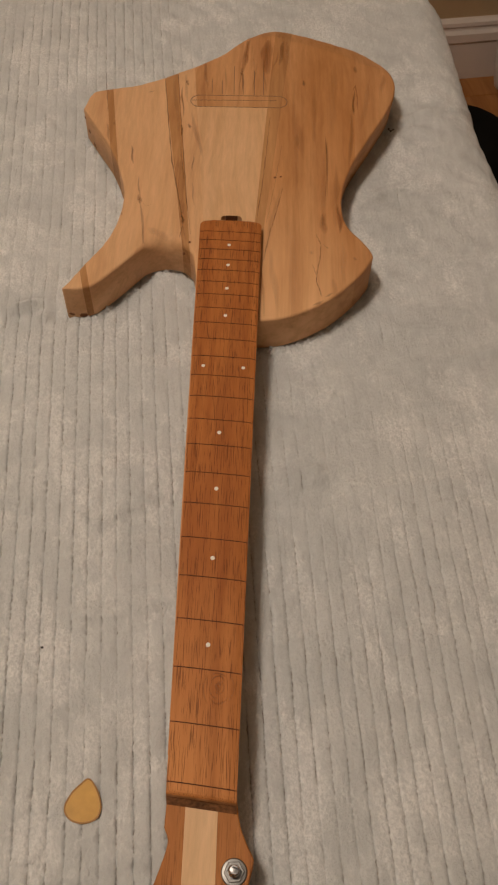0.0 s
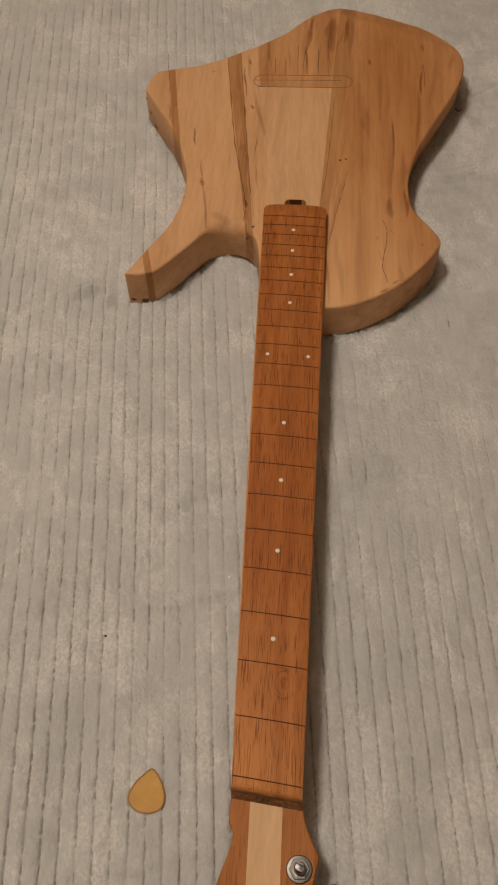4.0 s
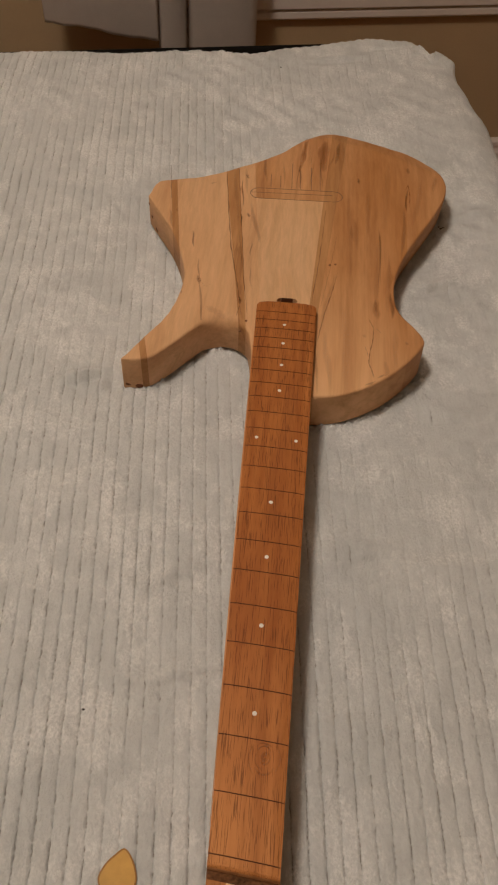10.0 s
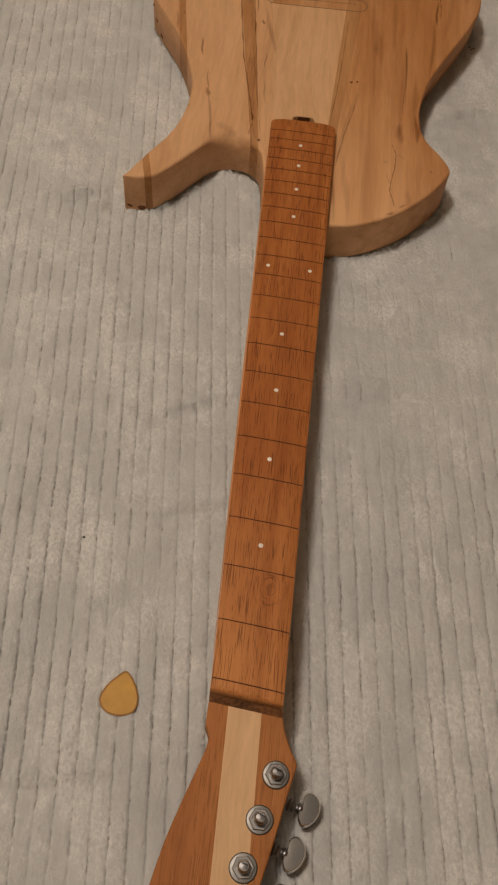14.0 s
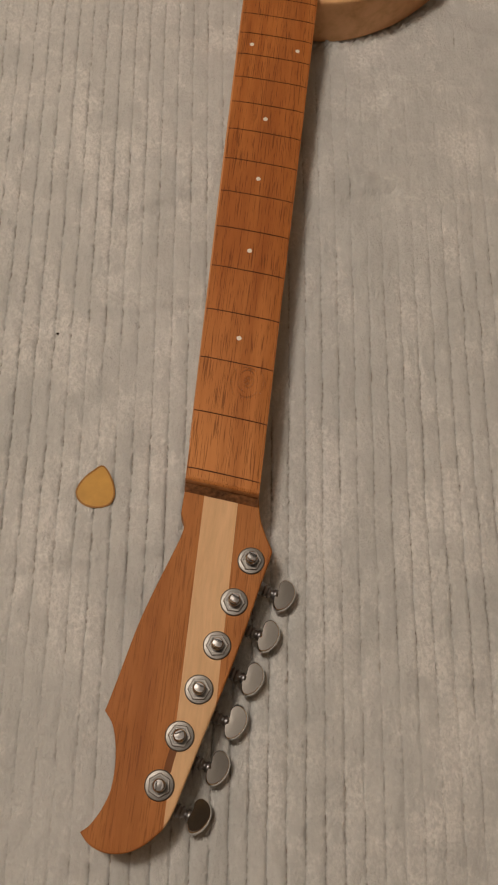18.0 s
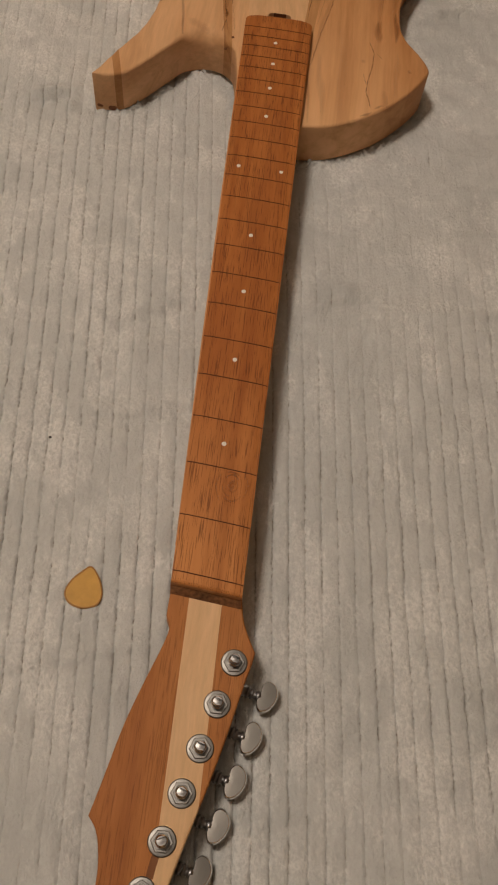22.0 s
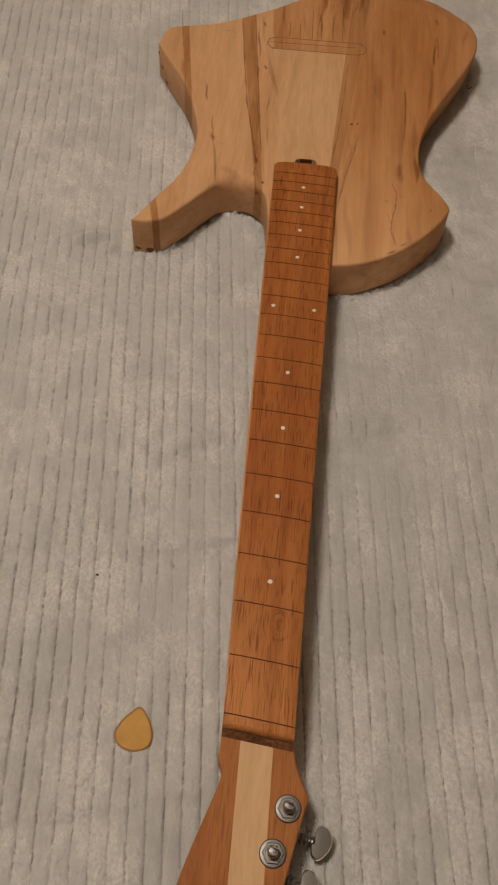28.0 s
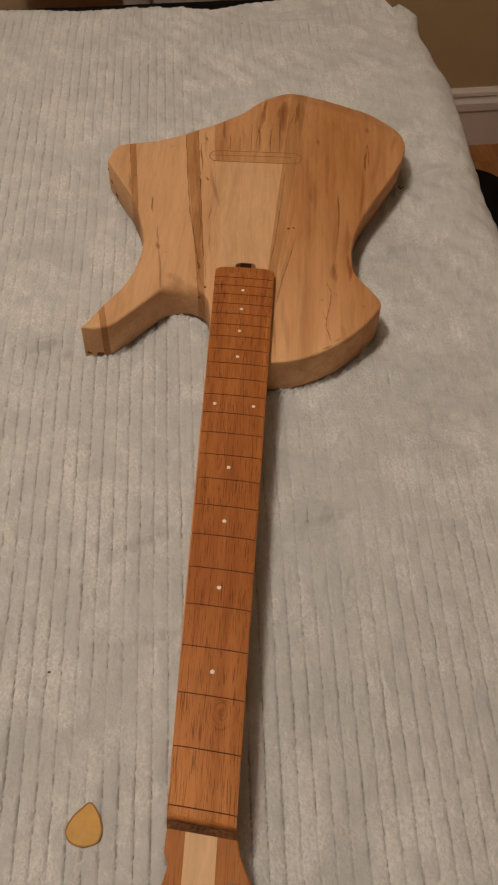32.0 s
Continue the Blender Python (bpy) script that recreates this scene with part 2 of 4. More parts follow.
FLOORWOOD = wood("honey_floor_wood", (0.48, 0.22, 0.07), (0.36, 0.15, 0.045), (0.2, 0.08, 0.02), 0.3, 0.5, turn=90.0, rough=0.4)


def plush():
    """Short grey pile: brushed light and dark patches, cross bands, fluffy tufts and fine fibre."""
    n = Nodes("grey_ribbed_plush")
    patch = n.noise(n.coords((1, 0.55, 1), -4.2, 0.02, 20.0), 22.0, 4.0, 0.6, 0.3)
    broad = n.noise(n.coords(), 6.5, 4.0, 0.6)
    fluff = n.noise(n.coords((1, 0.55, 1), -4.2, 0.002, 200.0), 900.0, 4.0, 0.75)
    tuft = n.noise(n.coords((1, 0.6, 1), 0, 0.006, 90.0), 150.0, 5.0, 0.7)
    rib = n.tree.nodes.new("ShaderNodeAttribute")
    rib.attribute_name = "rib"
    shade_line = n.tree.nodes.new("ShaderNodeAttribute")
    shade_line.attribute_name = "groove_shade"
    sep = n.add("ShaderNodeSeparateXYZ")
    n.link(n.coords(), sep.inputs[0])
    # each rib is brushed its own way, stretch by stretch, and bands run across the ribs
    cell = n.add("ShaderNodeCombineXYZ")
    n.link(n.math("MULTIPLY", rib.outputs["Fac"], 0.33), cell.inputs[0]).link(n.math("MULTIPLY", sep.outputs[1], 14.0), cell.inputs[1])
    brushed = n.noise(cell.outputs[0], 2.2, 4.0, 0.6)
    band = n.noise(n.coords((0.28, 1.0, 1), 4.0, 0.012, 40.0), 26.0, 5.0, 0.62)
    color = n.mix(n.ramp(patch, [(0.36, 0.0), (0.64, 1.0)]), (0.640, 0.664, 0.662), (0.705, 0.728, 0.724))
    color = n.mix(n.math("MULTIPLY", n.ramp(broad, [(0.42, 0.0), (0.68, 1.0)]), 0.5), color, (0.610, 0.642, 0.645))
    color = n.mix(n.math("MULTIPLY", n.ramp(brushed, [(0.38, 1.0), (0.52, 0.0)]), 0.22), color, (0.54, 0.564, 0.562))
    color = n.mix(n.math("MULTIPLY", n.ramp(brushed, [(0.50, 0.0), (0.66, 1.0)]), 0.2), color, (0.77, 0.79, 0.785))
    # fuzzy pale bands and ragged places where the pile is turned, others where it lies flat and darker
    speck = n.noise(n.coords((1, 0.7, 1), -4.2, 0.002, 300.0), 520.0, 4.0, 0.75)
    pale = n.math("MULTIPLY", n.ramp(band, [(0.50, 0.0), (0.66, 1.0)]), n.ramp(speck, [(0.42, 0.1), (0.60, 1.0)]))
    color = n.mix(n.math("MULTIPLY", pale, 0.7), color, (0.85, 0.86, 0.845))
    lit = n.noise(n.coords((1, 0.5, 1), -4.2, 0.014, 60.0), 24.0, 6.0, 0.7)
    spots = n.math("MULTIPLY", n.ramp(lit, [(0.50, 0.0), (0.58, 0.8), (0.70, 1.0)]), n.ramp(speck, [(0.40, 0.15), (0.60, 1.0)]))
    color = n.mix(n.math("MULTIPLY", spots, 0.95), color, (0.90, 0.908, 0.90))
    flat = n.noise(n.coords((0.9, 0.7, 1), 8.0, 0.010, 70.0), 19.0, 5.0, 0.6)
    color = n.mix(n.math("MULTIPLY", n.ramp(flat, [(0.56, 0.0), (0.63, 1.0)]), 0.36), color, (0.53, 0.556, 0.554))
    color = n.mix(0.4, color, n.ramp(tuft, [(0.3, 0.86), (0.7, 1.08)]), "MULTIPLY")
    color = n.mix(0.35, color, n.ramp(speck, [(0.3, 0.84), (0.7, 1.08)]), "MULTIPLY")
    # grooves are tinted dark brown, standing in for the shade deep in the pile
    line = n.math("MULTIPLY", shade_line.outputs["Fac"], n.ramp(speck, [(0.38, 1.0), (0.62, 0.3)]))
    color = n.mix(line, color, (0.16, 0.115, 0.08))
    n.bump(n.math("ADD", tuft, n.math("ADD", n.math("MULTIPLY", speck, 0.5), n.math("MULTIPLY", fluff, 0.2))), 0.9, 0.0024)
    return n.done(color, 0.95, 0.0, Sheen_Weight=0.3, Sheen_Roughness=0.5, Specular_IOR_Level=0.1)


def streaky():
    """A brown stain with soft, fibrous edges, for streaks that lie in a plank's face."""
    n = Nodes("brown_wood_stain")
    soft = n.tree.nodes.new("ShaderNodeAttribute")
    soft.attribute_name = "soft"
    depth = n.tree.nodes.new("ShaderNodeAttribute")
    depth.attribute_name = "depth"
    fibre = n.noise(n.coords((1, 0.06, 1), 0, 0.004, 40.0), 420.0, 4.0, 0.65)
    slow = n.noise(n.coords((1, 0.2, 1)), 90.0, 3.0)
    cover = n.math("ADD", soft.outputs["Fac"], n.math("MULTIPLY", n.math("SUBTRACT", n.math("ADD", fibre, slow), 1.0), 1.1))
    alpha = n.math("MULTIPLY", n.ramp(cover, [(0.10, 0.0), (0.45, 0.45), (1.0, 1.0)]), depth.outputs["Fac"])
    color = n.mix(n.ramp(fibre, [(0.3, 0.0), (0.7, 1.0)]), (0.30, 0.098, 0.028), (0.47, 0.182, 0.058))
    n.link(alpha, n.bsdf.inputs["Alpha"])
    return n.done(color, 0.6, 0.0, Specular_IOR_Level=0.15)


PLUSH = plush()
STAIN = streaky()


# ---- building helpers ----
def part(name, bm, material, parent=None, label="", smooth=False):
    """Links a bmesh as one mesh object under a thing or a part."""
    mesh = bpy.data.meshes.new(name)
    bmesh.ops.recalc_face_normals(bm, faces=bm.faces)
    if smooth:
        for f in bm.faces:
            f.smooth = True
    bm.to_mesh(mesh)
    bm.free()
    for m in material if isinstance(material, (list, tuple)) else (material,):
        mesh.materials.append(m)
    ob = new(name, mesh)
    if parent is not None:
        ob.parent = parent
    return tagged(ob, label)


def box(bm, x0, x1, y0, y1, z0, z1, bevel=0.0, segments=2):
    m = Matrix.LocRotScale(((x0 + x1) / 2, (y0 + y1) / 2, (z0 + z1) / 2), None, (x1 - x0, y1 - y0, z1 - z0))
    got = bmesh.ops.create_cube(bm, size=1, matrix=m)
    if bevel:
        edges = list({e for v in got["verts"] for e in v.link_edges})
        bmesh.ops.bevel(bm, geom=edges, offset=bevel, segments=segments, affect="EDGES", profile=0.5)
    return bm


def lathe(bm, profile, m=Matrix(), steps=28):
    """Turns (radius, height) pairs round z."""
    rings = []
    for r, z in profile:
        rings.append([bm.verts.new(m @ Vector((r * math.cos(a), r * math.sin(a), z))) for a in (2 * math.pi * k / steps for k in range(steps))])
    for a, b in zip(rings, rings[1:]):
        for k in range(steps):
            bm.faces.new((a[k], a[(k + 1) % steps], b[(k + 1) % steps], b[k]))
    bm.faces.new(rings[0][::-1])
    bm.faces.new(rings[-1])
    return bm


def spline(points, steps):
    """A closed smooth curve through control points; a point with a third value of 1 stays a corner."""
    out, n = [], len(points)
    for i in range(n):
        p0, p1, p2, p3 = (points[(i + k) % n] for k in (-1, 0, 1, 2))
        a, b, c, e = (Vector(p[:2]) for p in (p0, p1, p2, p3))
        if len(p1) > 2:
            a = b
        if len(p2) > 2:
            e = c
        for k in range(steps):
            t = k / steps
            q = 0.5 * (2 * b + (c - a) * t + (2 * a - 5 * b + 4 * c - e) * t * t + (3 * b - a - 3 * c + e) * t ** 3)
            out.append(q)
    return out


def slab(outline, z0, z1, round_top, round_low=0.002, under=None, fall=None):
    """A board cut to an outline with rounded edges; round_top is a radius, or a function of the place. under: how far
    the lower edge stands back; fall: width and drop of a long bevel of the face."""
    bm = bmesh.new()
    n = len(outline)
    area = sum(outline[i - 1].x * outline[i].y - outline[i].x * outline[i - 1].y for i in range(n))
    side = 1 if area > 0 else -1
    normal = []
    for i in range(n):
        d = (outline[(i + 1) % n] - outline[i - 1]).normalized()
        normal.append(Vector((-d.y, d.x)) * side)
    radius = [round_top(p) if callable(round_top) else round_top for p in outline]
    # keep the rounding tight beside sharp corners, so that the inset edge does not cross itself
    sharp = [i for i in range(n) if (outline[i] - outline[i - 1]).normalized().dot((outline[(i + 1) % n] - outline[i]).normalized()) < 0.6]
    for i in range(n):
        for k in sharp:
            radius[i] = min(radius[i], 0.0003 + 0.2 * (outline[i] - outline[k]).length)
    back = [under(p) if under else 0.0 for p in outline]
    bevel = [fall(p) if fall else (0.0, 0.0) for p in outline]
    levels = [lambda i: (round_low + back[i], z0), lambda i: (back[i], z0 + round_low)]
    for k in range(6):
        a = math.pi / 2 * k / 5
        levels.append(lambda i, a=a: (radius[i] * (1 - math.cos(a)), z1 - bevel[i][1] - radius[i] * (1 - math.sin(a))))
    if fall:
        levels.append(lambda i: (1.02 * radius[i] + 0.4 * bevel[i][0], z1 - 0.55 * bevel[i][1]))
        levels.append(lambda i: (1.04 * radius[i] + 0.85 * bevel[i][0], z1 - 0.08 * bevel[i][1]))
        levels.append(lambda i: (1.06 * radius[i] + bevel[i][0], z1))
    rings = []
    for level in levels:
        ring = []
        for i, p in enumerate(outline):
            inset, z = level(i)
            q = p + normal[i] * inset
            ring.append(bm.verts.new((q.x, q.y, z)))
        rings.append(ring)
    for a, b in zip(rings, rings[1:]):
        for i in range(n):
            f = bm.faces.new((a[i], a[(i + 1) % n], b[(i + 1) % n], b[i]))
            f.smooth = True
    caps = [bm.faces.new(rings[0][::-1]), bm.faces.new(rings[-1])]
    bm.normal_update()
    bmesh.ops.triangulate(bm, faces=caps, ngon_method="EAR_CLIP")
    bmesh.ops.recalc_face_normals(bm, faces=bm.faces)
    return bm


def cut(bm, point, way, keep=1):
    """Cuts away what lies to one side of an upright plane that runs through point along way, the neighbour closes the joint."""
    no = Vector((way[1], -way[0], 0)).normalized() * keep
    geom = list(bm.verts) + list(bm.edges) + list(bm.faces)
    bmesh.ops.bisect_plane(bm, geom=geom, dist=1e-6, plane_co=(point[0], point[1], 0), plane_no=no, clear_inner=True)
    return bm


def islands(bm):
    """The unconnected pieces of a bmesh, each as a bmesh of its own."""
    left, out = set(bm.verts), []
    while left:
        todo, piece = [next(iter(left))], set()
        while todo:
            v = todo.pop()
            if v in piece:
                continue
            piece.add(v)
            todo += [e.other_vert(v) for e in v.link_edges]
        left -= piece
        index = {v: i for i, v in enumerate(sorted(piece, key=lambda v: v.index))}
        copy = bmesh.new()
        made = [copy.verts.new(v.co) for v in index]
        for f in {f for v in piece for f in v.link_faces}:
            g = copy.faces.new([made[index[v]] for v in f.verts])
            g.smooth, g.material_index = f.smooth, f.material_index
        out.append(copy)
    bm.free()
    return sorted(out, key=lambda c: -len(c.verts))


def at_room(ob, m=Matrix()):
    ob.matrix_world = ROOM @ m
    return ob


# ---- the room ----
FLOOR, CEIL, WALL_Y, WALL_S, WALL_W, WALL_E = -0.60, 1.92, 1.60, -2.3, -2.1, 2.0
bm = box(bmesh.new(), WALL_W - 0.1, WALL_E + 0.1, WALL_Y, WALL_Y + 0.1, FLOOR, CEIL)
at_room(tagged(part("wall_north", bm, WALLPAINT), "tan painted wall behind the bed", "wall", kind="structure"))
# the south and side walls are unseen and added to close the room
bm = box(bmesh.new(), WALL_W - 0.1, WALL_E + 0.1, WALL_S - 0.1, WALL_S, FLOOR, CEIL)
at_room(tagged(part("wall_south", bm, WALLPAINT), "tan painted wall closing the room", "wall", kind="structure"))
bm = box(bmesh.new(), WALL_W - 0.1, WALL_W, WALL_S, WALL_Y, FLOOR, CEIL)
at_room(tagged(part("wall_west", bm, WALLPAINT), "tan painted side wall", "wall", kind="structure"))
bm = box(bmesh.new(), WALL_E, WALL_E + 0.1, WALL_S, WALL_Y, FLOOR, CEIL)
at_room(tagged(part("wall_east", bm, WALLPAINT), "tan painted side wall", "wall", kind="structure"))
# added out of view; its height and grey tone are set for the fill light
bm = box(bmesh.new(), WALL_W - 0.1, WALL_E + 0.1, WALL_S - 0.1, WALL_Y + 0.1, CEIL, CEIL + 0.1)
at_room(tagged(part("ceiling", bm, CEILPAINT), "unseen grey ceiling, toned to limit the fill light", "ceiling", kind="structure"))


def moulding(profile, x0, x1, name, label, category):
    """A moulding along the wall: (distance from the wall, height) pairs drawn out along x."""
    bm = bmesh.new()
    ends = [[bm.verts.new((x, WALL_Y - d, z)) for d, z in profile] for x in (x0, x1)]
    k = len(profile)
    for i in range(k):
        bm.faces.new((ends[0][i], ends[0][(i + 1) % k], ends[1][(i + 1) % k], ends[1][i]))
    bm.faces.new(ends[0][::-1])
    bm.faces.new(ends[1])
    return at_room(tagged(part(name, bm, WHITEPAINT), label, category, kind="structure"))


moulding([(0, FLOOR), (0.016, FLOOR), (0.016, -0.512), (0.020, -0.508), (0.020, -0.490), (0.013, -0.484), (0.011, -0.478), (0.015, -0.474), (0.014, -0.466), (0.008, -0.461), (0, -0.461)],
         WALL_W, WALL_E, "baseboard", "white moulded baseboard along the tan wall", "baseboard")
moulding([(0, -0.184), (0.012, -0.184), (0.016, -0.180), (0.016, -0.169), (0.010, -0.166), (0.010, -0.163), (0.020, -0.160), (0.022, -0.110), (0.014, -0.100), (0.014, -0.060), (0.034, -0.050), (0.034, -0.025), (0, -0.025)],
         -0.15, 1.35, "window_sill", "white moulded window trim low on the wall", "window trim")

# ---- bed base and blanket ----
bm = box(bmesh.new(), -1.15, 0.368, -0.85, 1.108, FLOOR + 0.12, -0.003, 0.02, 3)
bed = at_room(tagged(new("bed"), "low bed with a black cloth mattress cover", "bed"))
part("mattress", bm, BLACK, bed, "black cloth mattress", True)
for x, y in ((-1.08, -0.78), (0.28, -0.78), (-1.08, 1.03), (0.28, 1.03)):
    part("leg", box(bmesh.new(), x - 0.03, x + 0.03, y - 0.03, y + 0.03, FLOOR, FLOOR + 0.13, 0.004), BLACK, bed)


BLANKET = 0.0060          # height of the pile's surface


BODY = [(-0.140, 0.400, 1), (-0.128, 0.4005), (-0.117, 0.404), (-0.109, 0.411), (-0.096, 0.427), (-0.084, 0.443), (-0.074, 0.455), (-0.058, 0.461), (-0.045, 0.459), (-0.034, 0.450), (-0.030, 0.436),
        (-0.024, 0.400), (-0.010, 0.376), (0.012, 0.371), (0.039, 0.372), (0.062, 0.380), (0.088, 0.397), (0.109, 0.419), (0.122, 0.438), (0.1265, 0.451), (0.119, 0.467), (0.107, 0.484), (0.1015, 0.505), (0.103, 0.534),
        (0.1125, 0.570), (0.1295, 0.608), (0.1488, 0.649), (0.1612, 0.683), (0.1625, 0.712), (0.152, 0.740), (0.1315, 0.7645), (0.099, 0.782), (0.063, 0.797), (0.036, 0.802), (0.008, 0.780), (-0.021, 0.745), (-0.060, 0.715),
        (-0.100, 0.691), (-0.140, 0.679), (-0.149, 0.671), (-0.154, 0.648, 1), (-0.138, 0.620), (-0.121, 0.590), (-0.107, 0.553), (-0.100, 0.520), (-0.102, 0.487), (-0.110, 0.458), (-0.125, 0.430)]
body_outline = spline(BODY, 5)


def blanket():
    """The ribbed plush blanket: stitched grooves every centimetre, soft swells, creases, and its edge bent over the
    mattress.
    """
    pitch = 0.0106
    offs = np.array([-0.45, -0.26, -0.095, -0.034, 0.0, 0.034, 0.095, 0.26]) * pitch
    count = 136
    u = (np.arange(count)[:, None] * pitch + offs[None]).ravel() - 1.02
    thin = np.tile(np.arange(8) % 2 == 0, count)
    u = u[(u < 0.47) & ((u > -0.46) | thin)]
    v = np.concatenate([np.linspace(-0.80, -0.32, 24), np.linspace(-0.319, 0.45, 760), np.linspace(0.4515, 1.094, 330)])
    U, V = np.meshgrid(u, v)

    def swell(a, b, scale, k):
        r = np.random.default_rng(k)
        total = np.zeros_like(a)
        for _ in range(9):
            ang, f = r.uniform(0, math.tau), scale * r.uniform(0.6, 1.7)
            total += np.sin(f * (a * math.cos(ang) + b * math.sin(ang)) + r.uniform(0, math.tau))
        return total / 3.0

    # each rib wanders a little, and its groove opens and closes along its length
    idx = np.round((U + 1.02) / pitch)
    d = (U + 1.02) - idx * pitch
    jag = np.random.default_rng(9).normal(0, 1, (len(v), int(idx.max()) + 2))
    jag = (jag + np.roll(jag, 1, 0) + 0.5 * np.roll(jag, 2, 0)) / 1.5
    col = np.clip(idx.astype(int), 0, None)
    row = np.arange(len(v))[:, None] + 0 * col
    open_ = 0.95 + 0.22 * swell(U * 1.6, V * 1.0, 17.0, 11) + 0.16 * np.sin(V * (41 + 13 * np.sin(idx * 12.9)) + idx * 2.4) + 0.62 * jag[row, col]
    fade = np.clip(1.0 - 0.85 * np.exp(-((U - 0.28) / 0.24) ** 2 - ((V - 0.45) / 0.24) ** 2) - 0.22 / (1 + np.exp(-(U - 0.10) / 0.04)) - 0.66 / (1 + np.exp(-(V - 0.36) / 0.10)) * (0.45 + 0.55 / (1 + np.exp(-(U - 0.02) / 0.05))), 0.04, 1)
    worn = np.clip(0.78 + 0.42 * swell(U, V * 0.8, 26.0, 41) + 0.2 * swell(U, V, 70.0, 42), 0.12, 1)
    open_ = np.clip(open_, 0.06, 1.3) * fade * worn
    open_ = open_ * (1 + 0.5 / (1 + np.exp((V - 0.06) / 0.05)) / (1 + np.exp((U - 0.02) / 0.05)))
    # a few places where the pile stands open
    for pu, pv, pr in ((-0.108, 0.436, 0.011), (-0.120, 0.425, 0.007), (0.040, 0.390, 0.006), (-0.150, 0.30, 0.008), (0.23, 0.53, 0.008), (0.10, 0.22, 0.006), (0.19, 0.36, 0.007), (-0.06, 0.21, 0.008), (0.17, 0.99, 0.012), (0.190, 1.022, 0.007), (0.203, 1.026, 0.008), (0.217, 1.027, 0.007)):
        open_ = open_ + 1.3 * np.abs(jag[row, col]) * np.exp(-((U - pu) ** 2 + (V - pv) ** 2) / pr ** 2)
    puff = 0.0009 * (1 - np.clip(1 - 2 * np.abs(d) / pitch, 0, 1) ** 3.4)
    groove = -0.0012 * open_ * np.exp(-(d / 0.00036) ** 2) - 0.0003 * np.clip(open_, 0, 1) * np.exp(-(d / 0.0012) ** 2)
    # the pile of each rib stands in clumps
    bead = np.random.default_rng(17).normal(0, 1, jag.shape)
    bead = sum(np.roll(bead, k, 0) for k in range(-3, 4)) / 2.6
    clump = bead[row, col] * np.cos(math.pi * d / pitch)
    dash = sum(np.roll(np.random.default_rng(18).normal(0, 1, jag.shape), k, 0) for k in range(-4, 5)) / 3.0
    dash = np.clip(0.55 + 0.75 * dash, 0, 1)[row, col]
    Z = puff * (0.12 + 0.88 * fade * (0.45 + 0.55 * worn)) * (0.75 + 0.25 * np.clip(open_, 0, 1)) + groove + 0.00020 * clump * (0.15 + 0.85 * worn * fade)
    wander = 0.0006 * swell(U * 0.8, V, 7.0, 5) + 0.00008 * np.sin(V * 75 + idx * 1.7) + 0.00013 * np.roll(jag, 7, 1)[row, col]
    X = U + wander
    # the ribs run a few degrees off the bed's long side
    turn = radians(-4.2)
    XR = X * math.cos(turn) - V * math.sin(turn) + 0.030 * V / (1 + np.exp(-(X - 0.03 - 0.1 * V) / 0.025)) - 0.02
    YR = V.copy()
    # swells and a few creases across the ribs
    Z += BLANKET + 0.0016 * swell(XR, YR, 17.0, 21) + 0.0006 * swell(XR * 0.45, YR, 75.0, 22) + 0.00055 * swell(XR, YR, 170.0, 23) + 0.0005 * np.sin(YR * 130 + 2.1 * idx) * swell(XR, YR, 9.0, 31)
    # the guitar's weight presses the pile down
    wx, wy = XR * math.cos(radians(10.5)) - YR * math.sin(radians(10.5)), XR * math.sin(radians(10.5)) + YR * math.cos(radians(10.5))
    Z -= 0.0048 / (1 + np.exp((np.hypot(wx / 0.205, (wy - 0.60) / 0.262) - 1.0) / 0.05))
    # it is bunched up beside the waist
    Z += 0.006 * np.exp(-((wx - 0.128) / 0.022) ** 2 - ((wy - 0.555) / 0.045) ** 2)
    # and it stands up in tufts round the body's edge
    near = (np.abs(wx) < 0.20) & (wy > 0.34) & (wy < 0.84)
    px_, py_ = wx[near], wy[near]
    rim = np.full(px_.shape, 1.0)
    for q in body_outline:
        np.minimum(rim, (px_ - q.x) ** 2 + (py_ - q.y) ** 2, out=rim)
    rim = np.sqrt(rim)
    tuft = np.clip(0.35 + 0.5 * bead[row, col][near] + 0.5 * np.sin(900 * px_ + 3 * np.sin(500 * py_)) + 0.4 * np.sin(1300 * py_ + 2 * np.sin(700 * px_)), 0, 1.7)
    Z[near] += 0.0036 * (tuft - 0.55) * np.exp(-((rim - 0.002) / 0.0042) ** 2)
    for cx, cy, ang, long, deep in ((-0.025, 0.218, 16, 0.045, 0.0022), (-0.01, 0.138, 3, 0.06, 0.0024), (-0.10, 0.437, 12, 0.022, 0.0050), (-0.085, 0.425, 70, 0.014, 0.0035), (-0.05, 0.255, 8, 0.06, 0.0012), (0.33, 0.66, 10, 0.07, 0.003), (0.255, 0.54, 25, 0.035, 0.0034), (0.13, 0.225, 12, 0.03, 0.0022), (0.24, 0.20, -3, 0.08, 0.0016), (-0.12, -0.03, 2, 0.06, 0.0016), (0.20, -0.06, 4, 0.05, 0.0018), (0.33, 0.33, 5, 0.12, 0.002), (0.26, 0.10, -4, 0.10, 0.0016), (0.235, 1.03, 3, 0.035, 0.0055)):
        a = radians(ang)
        s = (XR - cx) * math.cos(a) + (YR - cy) * math.sin(a)
        w = -(XR - cx) * math.sin(a) + (YR - cy) * math.cos(a)
        Z += deep * np.exp(-(s / long) ** 2) * (np.exp(-(w / 0.006) ** 2) - 0.8 * np.exp(-((w + 0.009) / 0.007) ** 2))
